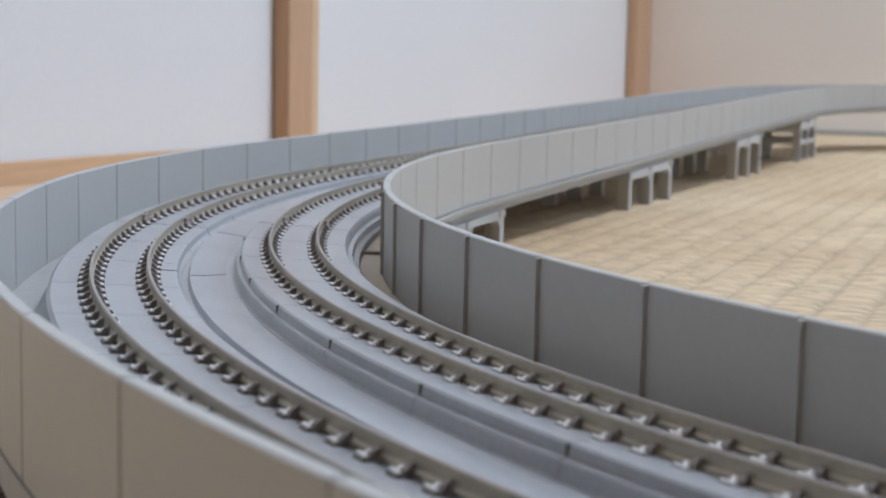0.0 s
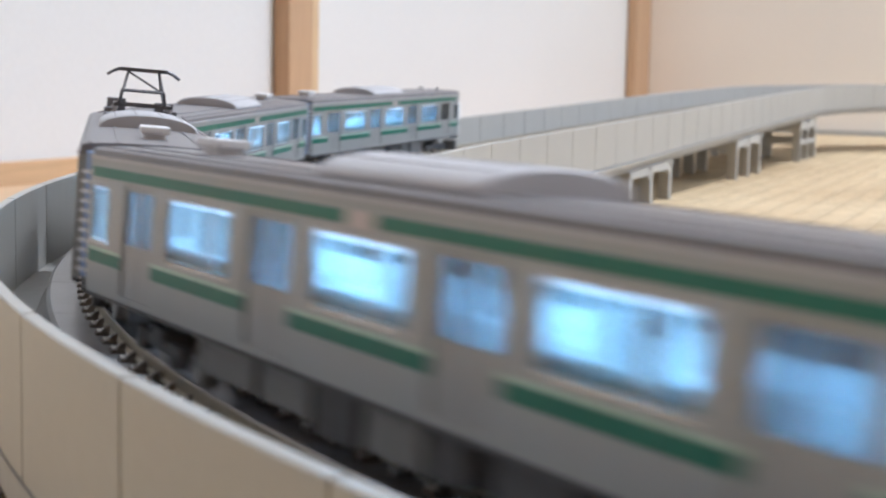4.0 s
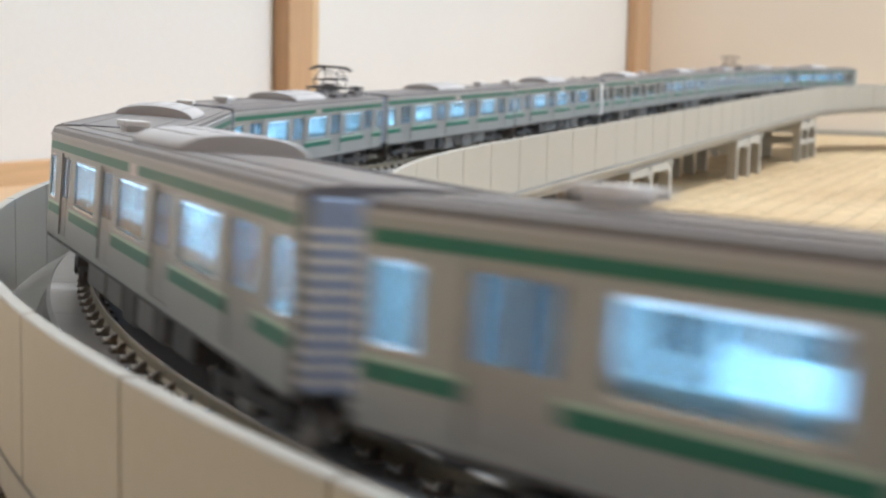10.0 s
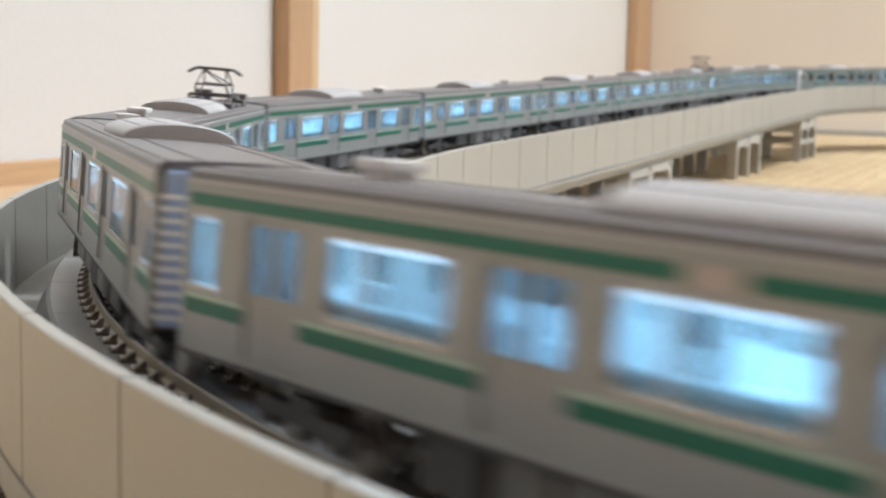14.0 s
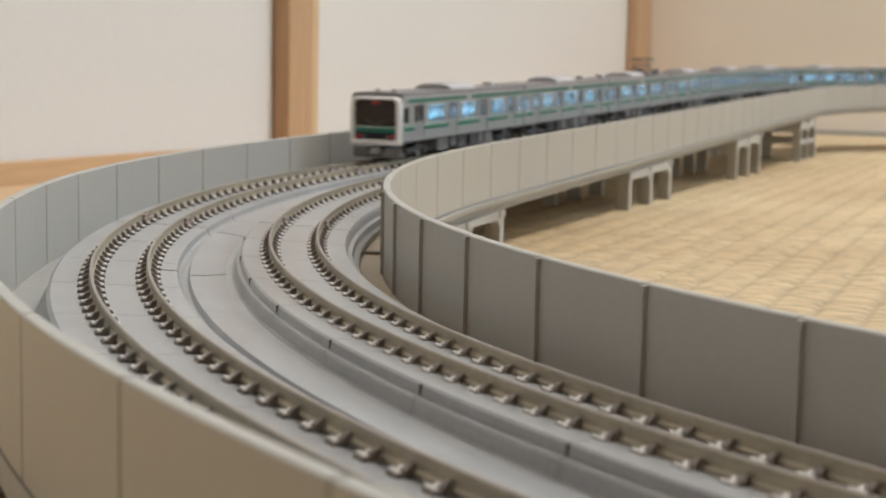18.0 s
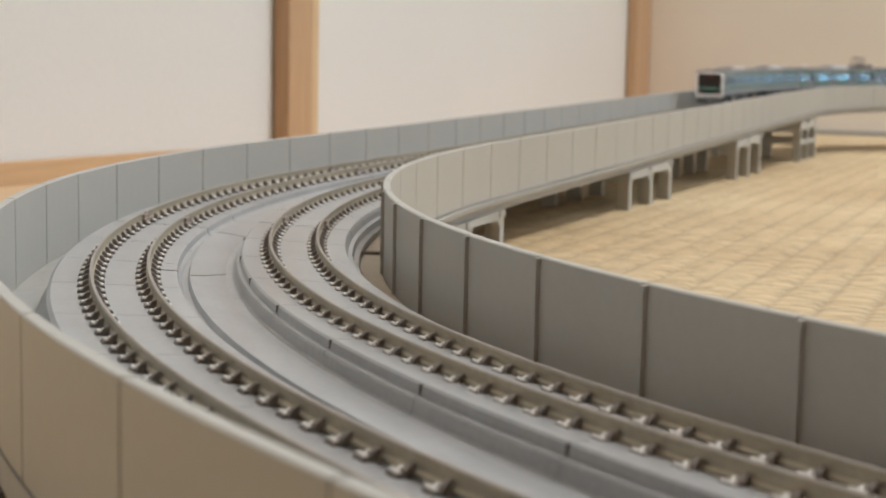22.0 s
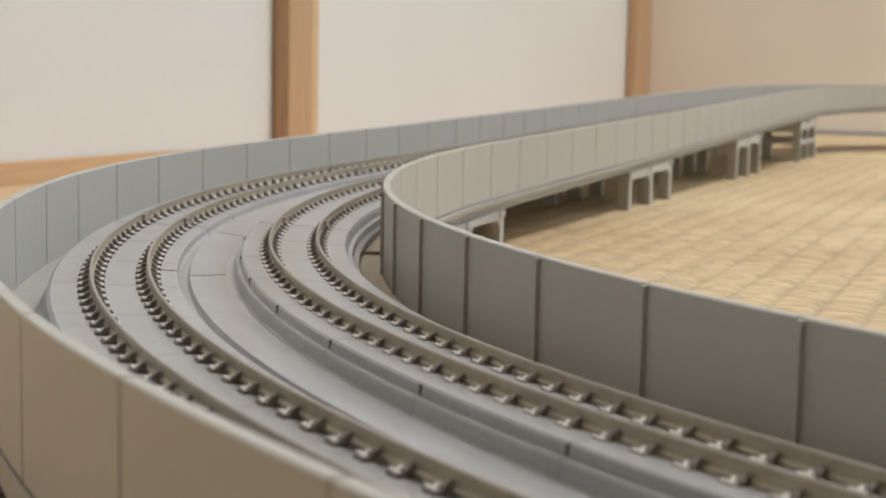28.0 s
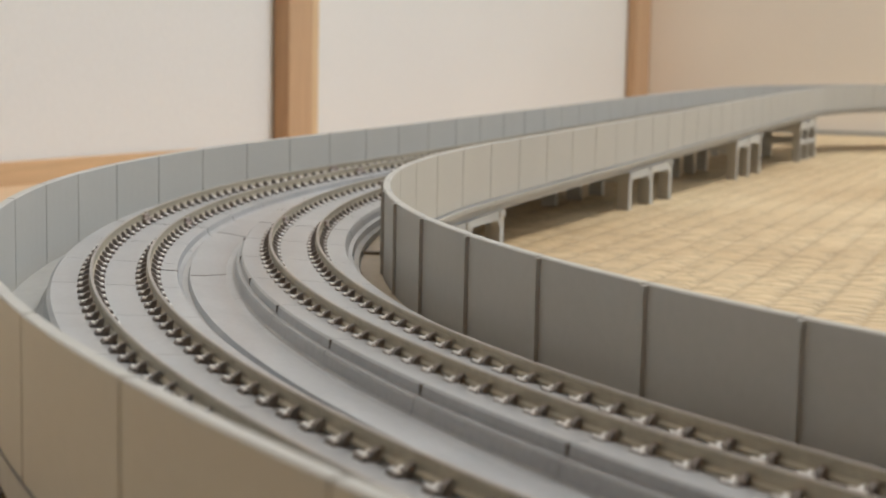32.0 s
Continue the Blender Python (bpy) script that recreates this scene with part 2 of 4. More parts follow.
    t.links.new(mid.outputs[0], seam.inputs[0])
    seam.inputs[1].default_value, seam.inputs[2].default_value, seam.inputs[3].default_value, seam.inputs[4].default_value = 0.02, 0.2, 0.84, 1.0
    dark.data_type, dark.blend_type, dark.inputs[0].default_value = "RGBA", "MULTIPLY", 1.0
    t.links.new(mul.outputs[2], dark.inputs[6])
    t.links.new(seam.outputs[0], dark.inputs[7])
    t.links.new(dark.outputs[2], b.inputs["Base Color"])
    bn = t.nodes.new("ShaderNodeBump")
    bn.inputs["Strength"].default_value, bn.inputs["Distance"].default_value = 0.6, 0.0008
    hsum = t.nodes.new("ShaderNodeMath")
    t.links.new(rush.outputs[0], hsum.inputs[0])
    t.links.new(edge.outputs[0], hsum.inputs[1])
    t.links.new(hsum.outputs[0], bn.inputs["Height"])
    t.links.new(bn.outputs[0], b.inputs["Normal"])
    return m


TATAMI = tatami_material()

# ---- mesh helpers ----


def link(name, mesh, mat, parent=None, label=""):
    if mat and not mesh.materials:
        mesh.materials.append(mat)
    ob = new(name, mesh)
    if parent is not None:
        ob.parent = parent
    return tagged(ob, label)


def part(name, bm, mat, parent=None, label=""):
    mesh = bpy.data.meshes.new(name)
    bmesh.ops.recalc_face_normals(bm, faces=bm.faces)
    bm.to_mesh(mesh)
    bm.free()
    return link(name, mesh, mat, parent, label)


def raw(name, verts, faces, mat, parent=None, label=""):
    mesh = bpy.data.meshes.new(name)
    mesh.from_pydata([tuple(v) for v in verts], [], faces)
    return link(name, mesh, mat, parent, label)


def empty(name, label, category, group="", m=None):
    ob = new(name)
    ob.empty_display_size = 0.01
    if m is not None:
        ob.matrix_basis = m
    return tagged(ob, label, category, group)


def box(bm, x0, x1, y0, y1, z0, z1, bev=0.0, k=MM):
    """A box between the given coordinates, in millimetres, its edges rounded by bev."""
    vs = [bm.verts.new((x * k, y * k, z * k)) for x in (x0, x1) for y in (y0, y1) for z in (z0, z1)]
    fs = [bm.faces.new([vs[i] for i in q]) for q in ((0, 1, 3, 2), (4, 6, 7, 5), (0, 4, 5, 1), (2, 3, 7, 6), (0, 2, 6, 4), (1, 5, 7, 3))]
    if bev:
        es = list({e for f in fs for e in f.edges})
        bmesh.ops.bevel(bm, geom=es, offset=bev * k, segments=2, affect="EDGES", profile=0.6)
    return bm


def boxes(*rows, bev=0.0):
    bm = bmesh.new()
    for r in rows:
        box(bm, *r, bev=bev)
    return bm


def prism(bm, outline, x0, x1, k=MM):
    """An outline of (y, z) drawn out from x0 to x1."""
    a = [bm.verts.new((x0 * k, y * k, z * k)) for y, z in outline]
    b = [bm.verts.new((x1 * k, y * k, z * k)) for y, z in outline]
    n = len(outline)
    for i in range(n):
        bm.faces.new((a[i], a[(i + 1) % n], b[(i + 1) % n], b[i]))
    bm.faces.new(a[::-1])
    bm.faces.new(b)
    return bm


def rod(bm, a, b, r, n=8):
    a, b = Vector(a) * MM, Vector(b) * MM
    d = (b - a).normalized()
    p = d.orthogonal().normalized()
    q = d.cross(p)
    ra = [bm.verts.new(a + (p * math.cos(i * math.tau / n) + q * math.sin(i * math.tau / n)) * r * MM) for i in range(n)]
    rb = [bm.verts.new(b + (p * math.cos(i * math.tau / n) + q * math.sin(i * math.tau / n)) * r * MM) for i in range(n)]
    for i in range(n):
        bm.faces.new((ra[i], ra[(i + 1) % n], rb[(i + 1) % n], rb[i]))
    bm.faces.new(ra[::-1])
    bm.faces.new(rb)
    return bm


def sweep(name, outline, s0, s1, mat, parent, label="", step=0.006, drop=0.0):
    """Draws an outline out along the line. outline(bank): (radius, height) in metres."""
    n = max(1, int(math.ceil((s1 - s0) / step)))
    verts, faces, m = [], [], 0
    base = parent.matrix_basis.inverted() if parent is not None else Matrix()
    for i in range(n + 1):
        s = s0 + (s1 - s0) * i / n
        ring = outline(at(s)[4])
        m = len(ring)
        low = min(float(rise(s)), 0.0012) * drop
        verts += [base @ spot(s, r, z - low) for r, z in ring]
    for i in range(n):
        for j in range(m):
            a, b = i * m + j, i * m + (j + 1) % m
            faces.append((a, b, b + m, a + m))
    faces += [tuple(range(m))[::-1], tuple(range(n * m, n * m + m))]
    ob = raw(name, verts, faces, mat, parent, label)
    return ob


# ---- elevated line: outlines across it ----
WO = (0.43387, 0.43555, 0.0088)      # outer wall: faces and top
WI = (0.36105, 0.36265, 0.0095)      # inner wall
BASE = -0.0084                       # deck between beds and walls
SOFFIT = -0.0133


def banked(points, rc):
    low = rc - 0.00475
    return lambda bank: [(r, z + (CANT * (r - low) * bank if lift else 0)) for r, z, lift in points]


def bed_outer():
    p = [(0.4275, BASE, 0), (0.4266, -0.0060, 0), (0.4254, -0.0054, 1), (0.4249, -0.0031, 1), (0.4243, -0.0026, 1),
         (0.4034, -0.0025, 1), (0.4031, -0.0040, 0), (0.4024, -0.0047, 0), (0.4024, BASE, 0)]
    return banked(p, R_OUT)


def bed_inner():
    p = [(0.3945, BASE, 0), (0.3945, -0.0048, 0), (0.3931, -0.0048, 0), (0.3928, -0.0046, 0), (0.3926, -0.0042, 1), (0.3924, -0.0038, 1), (0.3918, -0.0036, 1), (0.3916, -0.0025, 1), (0.3913, -0.0022, 1),
         (0.3706, -0.0023, 1), (0.3702, -0.0030, 1), (0.3699, -0.0048, 0), (0.3690, -0.0050, 0), (0.3688, -0.0066, 0), (0.3676, -0.0068, 0), (0.3674, BASE, 0)]
    return banked(p, R_IN)


def trough(bank):
    return [(0.4024, BASE), (0.4024, -0.0047), (0.4014, -0.0047), (0.4011, -0.0037), (0.3945, -0.0047), (0.3945, BASE)]


def deck(bank):
    return [(0.4345, BASE), (0.4345, BASE - 0.0004), (0.43565, BASE - 0.0004), (0.43565, -0.0104), (0.4353, -0.0107), (0.4353, SOFFIT), (0.4310, SOFFIT), (0.4300, -0.0116), (0.3665, -0.0116), (0.3655, SOFFIT),
            (0.3625, SOFFIT), (0.3625, -0.0107), (0.3600, -0.0104), (0.3598, BASE - 0.0004), (0.3620, BASE - 0.0004), (0.3620, BASE)]


# thin strip added over the inner gutter floor to turn it tan
def gutter_strip(bank):
    return [(0.3672, BASE + 0.00005), (0.3672, BASE + 0.0004), (0.3629, BASE + 0.0004), (0.3629, BASE + 0.00005)]


def rail_outline(rc, side):
    r = rc + side * 0.00475
    w, h, f = 0.00026, 0.00017, 0.00055
    def ring(bank):
        z = CANT * (side + 1) * 0.00475 * bank
        return [(r + f, z - 0.0022), (r + f, z - 0.0019), (r + h, z - 0.0016), (r + h, z - 0.0007), (r + w, z - 0.0005), (r + w, z - 0.0001), (r + w * 0.7, z),
                (r - w * 0.7, z), (r - w, z - 0.0001), (r - w, z - 0.0005), (r - h, z - 0.0007), (r - h, z - 0.0016), (r - f, z - 0.0019), (r - f, z - 0.0022)]
    return ring


def fastener_mesh():
    """One rail seat: a low plate dark as the shade under the clips, a bright clip on either side of the rail, and the
    dark shoulder behind it.
    """
    def whole(half, foot):
        return [(-foot, -0.35), (foot, -0.35)] + half + [(-y, z) for y, z in half[::-1]]
    dark = whole([(1.45, 0.05), (1.35, 0.55), (1.0, 0.95), (0.45, 1.15), (0.4, 0.1)], 1.45)
    seat = whole([(1.6, -0.05), (1.5, 0.06), (0.5, 0.12), (0.4, 0.1)], 1.6)
    base = whole([(2.12, 0.05), (2.05, 0.2), (0.5, 0.2), (0.4, 0.1)], 2.3)
    bar = [(1.5, 0.05), (1.95, 0.05), (1.95, 0.32), (1.85, 0.44), (1.6, 0.44), (1.5, 0.32)]
    nub = [(0.8, 0.1), (1.72, -0.05), (1.72, 0.3), (1.5, 0.55), (1.1, 0.72), (0.8, 0.66)]
    other = lambda ring: [(-y, z) for y, z in ring[::-1]]
    verts, faces, kinds = [], [], []
    for x0, x1, ring, kind in ((-1.2, -0.4, dark, 1), (-1.0, 1.0, seat, 1), (-1.0, 1.1, base, 1), (-0.8, 0.95, bar, 0), (-0.8, 0.95, other(bar), 0), (-0.22, 0.22, nub, 0), (-0.22, 0.22, other(nub), 0)):
        o, n = len(verts), len(ring)
        verts += [(x * MM, y * MM, z * MM) for x in (x1, x0) for y, z in ring]
        new_faces = [(o + k, o + (k + 1) % n, o + n + (k + 1) % n, o + n + k) for k in range(n)] + [tuple(range(o, o + n))[::-1], tuple(range(o + n, o + 2 * n))]
        faces += new_faces
        kinds += [kind] * len(new_faces)
    mesh = bpy.data.meshes.new("rail_fastener")
    mesh.from_pydata(verts, [], faces)
    mesh.materials.append(CLIP)
    mesh.materials.append(CLIP_DARK)
    for f, kind in zip(mesh.polygons, kinds):
        f.material_index = kind
    return mesh


FASTENER = fastener_mesh()
PANEL_S0, PANEL = 1.37405, 0.03075
CUT = 1.436                          # joint between two sections on the curve


def panel_joints(wall, s0, s1):
    """Joints of one wall between s0 and s1: each section's own row of panels."""
    if wall is WO:
        rows = [1.3795 + k * 0.0318 for k in range(-80, 2)] + [CUT + 0.003] + [1.4692 + k * 0.0307 for k in range(150)]
    else:
        rows = [1.3405 + k * 0.02998 for k in range(-90, 4)] + [1.4663 + k * PANEL for k in range(150)]
    return [c for c in rows if s0 - PANEL / 2 <= c < s1 + PANEL / 2]



def wall_panel(name, wall, s0, s1, parent, top=None):
    r0, r1, z1 = wall
    b = 0.00018
    ring = [(r0, BASE), (r0, z1 - b), (r0 + b, z1), (r1 - b, z1), (r1, z1 - b), (r1, BASE)]
    return sweep(name, lambda bank: ring, s0 + 0.00023, s1 - 0.00023, WALL_GREY, parent, drop=float(wall is WI))


def viaduct_section(s0, s1, near, label):
    mid = (s0 + s1) / 2
    x, y, z, a, _ = at(mid)
    sec = empty("viaduct_section", label, "model viaduct", "elevated track sections", pose(x, y, z + SOFFIT, 0, 0, math.degrees(a)))
    base = sec.matrix_basis.inverted()
    g = 0.00012
    sweep("deck", deck, s0 + g, s1 - g, DARK_GREY, sec, "grey moulded deck with edge ledges")
    sweep("gutter_strip", gutter_strip, s0 + g, s1 - g, GUTTER_TAN, sec, "tan strip beside the inner wall")
    k0 = math.floor((s0 - PANEL_S0) / PANEL) - 2
    slabs = [s0] + [PANEL_S0 + k * PANEL for k in range(k0, k0 + 40) if s0 + 0.008 < PANEL_S0 + k * PANEL < s1 - 0.008] + [s1] if near else [s0, s1]
    for a0, a1 in zip(slabs[:-1], slabs[1:]):
        sweep("track_slab", bed_outer(), a0 + 0.00006, a1 - (0.0004 if near and a1 == s1 else 0.00006), CONCRETE, sec, "light grey slab bed")
        sweep("track_slab", bed_inner(), a0 + 0.00006, a1 - (0.0004 if near and a1 == s1 else 0.00008), CONCRETE, sec, "light grey slab bed")
    if near:
        for ring in (bed_outer(), bed_inner(), trough):
            sweep("joint_strip", lambda bank: [(r, max(BASE - 0.0001, z - 0.00025)) for r, z in ring(bank)], s1 - 0.0006, s1, CORE, sec, "dark joint between sections")
    for c in slabs[1:-1]:
        _, _, _, a, bank = at(c)
        lift = CANT * (0.3917 - (R_IN - 0.00475)) * bank
        ob = part("joint_notch", boxes((-0.22, 0.22, -0.6, 0.13, -3.55 + lift * 1000, -2.35 + lift * 1000)), CORE, sec, "dark notch in the slab edge")
        ob.matrix_basis = base @ pose(*spot(c, 0.3917, 0), 0, 0, math.degrees(a))
    mids = [s0] + [m for m in (1.7,) if s0 < m < s1] + [s1]
    for a0, a1 in zip(mids[:-1], mids[1:]):
        sweep("trough", trough, a0 + 0.0003, a1 - 0.0003, CONCRETE, sec, "flat strip between the beds")
        if a1 < s1:
            sweep("joint_strip", lambda bank: [(r, max(BASE - 0.0001, z - 0.0002)) for r, z in trough(bank)], a1 - 0.0006, a1 + 0.0006, CORE, sec, "dark joint across the strip")
    if s0 < 1.3715 < s1:
        _, _, _, a, bank = at(1.3645)
        ob = part("joint_strip", boxes((-0.2, 0.2, -2.4, 2.3, -0.2, 0.05)), CORE, sec, "dark joint across the slab edge")
        ob.matrix_basis = base @ pose(*spot(1.3645, 0.4057, -0.0025 + CANT * (0.4057 - R_OUT + 0.00475) * bank), math.degrees(math.atan(CANT * bank)), 0, math.degrees(a))
        # a slanting joint over the strip
        verts = []
        for j in range(5):
            q = j / 4
            sj, rj, zj = 1.3645 + 0.0085 * q ** 1.3, 0.4009 - 0.0064 * q, -0.0037 - 0.001 * q
            verts += [base @ spot(sj + d, rj, zj + e) for d, e in ((-0.0002, -0.0002), (-0.0002, 0.00006), (0.0002, 0.00006), (0.0002, -0.0002))]
        faces = [(4 * j + k, 4 * j + (k + 1) % 4, 4 * j + 4 + (k + 1) % 4, 4 * j + 4 + k) for j in range(4) for k in range(4)]
        raw("joint_strip", verts, faces + [(3, 2, 1, 0), (16, 17, 18, 19)], CORE, sec, "dark joint across the strip")
    for rc in (R_OUT, R_IN):
        for side in (-1, 1):
            ob = sweep("rail", rail_outline(rc, side), s0 + g, s1 - g, RAIL, sec, "worn nickel rail")
            ob.data.materials.append(RAIL_SIDE)
            n = 14
            for i, f in enumerate(ob.data.polygons):
                if i % n not in (5, 6, 7):
                    f.material_index = 1
    # wall panels on one pitch all along
    for wall in (WO, WI):
        cuts = panel_joints(wall, s0, s1)
        core = (wall[0] + 0.0005, wall[1] - 0.0005, wall[2] - 0.0008)
        sweep("wall_core", lambda bank: [(core[0], BASE), (core[0], core[2]), (core[1], core[2]), (core[1], BASE)], s0 + g, s1 - g, CORE, sec, drop=float(wall is WI))
        for a0, a1 in zip(cuts[:-1], cuts[1:]):
            wall_panel("wall_panel", wall, a0, a1, sec)
    for s in (s0, s1):
        for rc in (R_OUT, R_IN):
            for side in (-1, 1):
                if near and s in (s0, s1) and s1 > 1.2:
                    _, _, _, a, bank = at(s - 0.0012 if s == s1 else s + 0.0012)
                    p0 = spot(s - 0.0012 if s == s1 else s + 0.0012, rc + side * 0.00475, CANT * (side + 1) * 0.00475 * bank - 0.0022)
                    bm = boxes((-1.1, 1.1, -1.15, 1.15, 0.0, 0.75), (-1.3, 1.3, -0.7, 0.7, 0.5, 1.75), bev=0.12)
                    ob = part("rail_joiner", bm, JOINER, sec, "dull metal rail joiner")
                    ob.matrix_basis = base @ pose(*p0, math.degrees(math.atan(CANT * bank)), 0, math.degrees(a))
    if near:
        p0 = spot(s1 - 0.001, 0.3652, BASE)
        ob = part("deck_joint", boxes((-0.9, 0.9, -2.4, 2.0, 0.0, 1.1), bev=0.15), BAR, sec, "brown bar across the gutter")
        ob.matrix_basis = base @ pose(*p0, 0, 0, math.degrees(at(s1)[3]))
        for wall, face in ((WI, WI[1]),):
            for c in panel_joints(wall, s0, s1)[1:]:
                bm = bmesh.new()
                m = at(c - 0.0008)
                p0 = spot(c - 0.0008, face + 0.0003, -min(float(rise(c)), 0.0012))
                box(bm, -0.45, 0.35, -0.3, 0.3, BASE * 1000, wall[2] * 1000 - 0.9)
                box(bm, -0.7, 0.4, -0.45, 0.35, wall[2] * 1000 - 0.95, wall[2] * 1000 - 0.25)
                ob = part("wall_rib", bm, WALL_GREY, sec)
                ob.matrix_basis = base @ pose(*p0, 0, 0, math.degrees(m[3]))
        n = int((s1 - s0) / 0.0062)
        for i in range(n):
            s = s0 + (i + 0.5) * (s1 - s0) / n
            _, _, _, a, bank = at(s)
            for rc in (R_OUT, R_IN):
                for side in (-1, 1):
                    ob = link("rail_fastener", FASTENER, None, sec)
                    p0 = spot(s, rc + side * 0.00475, CANT * (side + 1) * 0.00475 * bank - 0.0023)
                    ob.matrix_basis = base @ pose(*p0, math.degrees(math.atan(CANT * bank)), 0, math.degrees(a))
    return sec


def pier(s0, s1, tall):
    """A trestle with arched openings along both sides."""
    mid = (s0 + s1) / 2
    x, y, z, a, _ = at(mid)
    top = [at(s)[2] + SOFFIT for s in (s0, mid, s1)]
    low = min(top) - FLOOR
    ob = empty("viaduct_pier", "grey moulded trestle pier with two arched openings", "pier", "viaduct piers", pose(x, y, FLOOR, 0, 0, math.degrees(a)))
    h = low * 1000
    half = (s1 - s0) * 500
    slope = (top[2] - top[0]) / (s1 - s0)
    for side, name in ((-1, "side_frame"), (1, "side_frame")):
        yc = -35.0 if side < 0 else 35.0
        bm = bmesh.new()
        for k in (-1, 0, 1):
            xc = k * (half - 2.2)
            hh = (z + SOFFIT - FLOOR) * 1000 + slope * xc - 0.02
            w0, w1 = 2.6, 2.2
            box(bm, xc - w0, xc + w0, yc - 1.6, yc + 1.6, 0, 0.8)
            box(bm, xc - w1, xc + w1, yc - 1.4, yc + 1.4, 0, hh)
            box(bm, xc - w1 - 0.7, xc + w1 + 0.7, yc - 1.9, yc + 1.7, hh - 2.4, hh, 0.3)
            inn = sorted((yc, yc - side * 4.0))
            box(bm, xc - w1 + 0.5, xc + w1 - 0.5, *inn, 0, hh)
        # arched lintels
        for k in (-1, 1):
            xa, xb = (-(half - 4.4), -2.2) if k < 0 else (2.2, half - 4.4)
            r = 3.6
            zt = (z + SOFFIT - FLOOR) * 1000
            za, zb = zt + slope * xa - 0.02, zt + slope * xb - 0.02
            zo = min(za, zb) - max(2.4, 0.2 * h)
            pts = [(xa, za), (xa, zo - r)] + [(xa + r - r * math.cos(t), zo - r + r * math.sin(t)) for t in (0.4, 0.8, 1.2, 1.57)]
            pts += [(xb - r + r * math.sin(t), zo - r + r * math.cos(t)) for t in (0.0, 0.4, 0.8, 1.2)] + [(xb, zo - r), (xb, zb)]
            f0 = [bm.verts.new((px * MM, (yc - 1.3) * MM, pz * MM)) for px, pz in pts]
            f1 = [bm.verts.new((px * MM, (yc + 1.3) * MM, pz * MM)) for px, pz in pts]
            n = len(pts)
            for i in range(n):
                bm.faces.new((f0[i], f0[(i + 1) % n], f1[(i + 1) % n], f1[i]))
            bmesh.ops.triangle_fill(bm, use_beauty=True, edges=[e for e in bm.edges if e.verts[0] in f0 and e.verts[1] in f0])
            bmesh.ops.triangle_fill(bm, use_beauty=True, edges=[e for e in bm.edges if e.verts[0] in f1 and e.verts[1] in f1])
        part(name, bm, PIER, ob)
    for k in (-1, 0, 1):
        xc = k * (half - 2.2)
        hh = (z + SOFFIT - FLOOR) * 1000 + slope * xc - 0.05
        bm = boxes((xc - 1.8, xc + 1.8, -33.5, 33.5, max(hh * 0.72, hh - 7), hh), (xc - 1.8, xc + 1.8, -3.2, 3.2, 0, hh))
        if tall:
            box(bm, xc - 1.4, xc + 1.4, -33.5, 33.5, hh * 0.42, hh * 0.42 + 3)
        part("cross_frame", bm, PIER, ob)
    if tall:
        for yc in (-35, 35):
            part("tie_beam", boxes((-half + 3, half - 3, yc - 1.1, yc + 1.1, h * 0.42, h * 0.42 + 3)), PIER, ob)
    return ob


def build_line():
    cut = CUT
    spans = [(cut - 0.624, cut - 0.312, 0), (cut - 0.312, cut, 1), (cut, cut + 0.156, 1), (cut + 0.156, cut + 0.404, 1), (cut + 0.404, cut + 0.652, 1), (cut + 0.652, S_BEND, 1),
             (S_BEND, S_BEND + 0.312, 0), (S_BEND + 0.312, S_BEND + 0.624, 0), (S_BEND + 0.624, S_BEND + 0.936, 0), (S_BEND + 0.936, S_BEND + 1.249, 0)]
    s = cut - 0.624
    while s > -1.05:
        spans.append((s - 0.312, s, 0))
        s -= 0.312
    s = S_BEND + 1.249
    while s < 5.7:
        spans.append((s, s + 0.31, 0))
        s += 0.31
    for a, b, near in sorted(spans):
        curved = at((a + b) / 2)[4] > 0.5
        viaduct_section(a, b, near, "grey double-track viaduct section, " + ("banked curve" if curved else "straight") + ", with low panelled walls")
    for k in range(-11, 18):
        s1 = 1.606 + 0.238 * k
        if 4.05 < s1 < 4.75 or k == 4:
            continue
        pier(s1 - 0.078, s1, k in (3, 4, 5))


# ---- room ----


def slab(name, u0, u1, v0, v1, z0, z1, mat, label="", category="", kind="structure", parent=None, bev=0.0):
    bm = bmesh.new()
    box(bm, u0, u1, -v1, -v0, z0, z1, bev, 1.0)
    ob = part(name, bm, mat, parent, label)
    if parent is None:
        ob.matrix_basis = pose(KX, KY, FLOOR, 0, 0, -math.degrees(ROOM_A))
        tagged(ob, "", category, "", kind)
    return ob


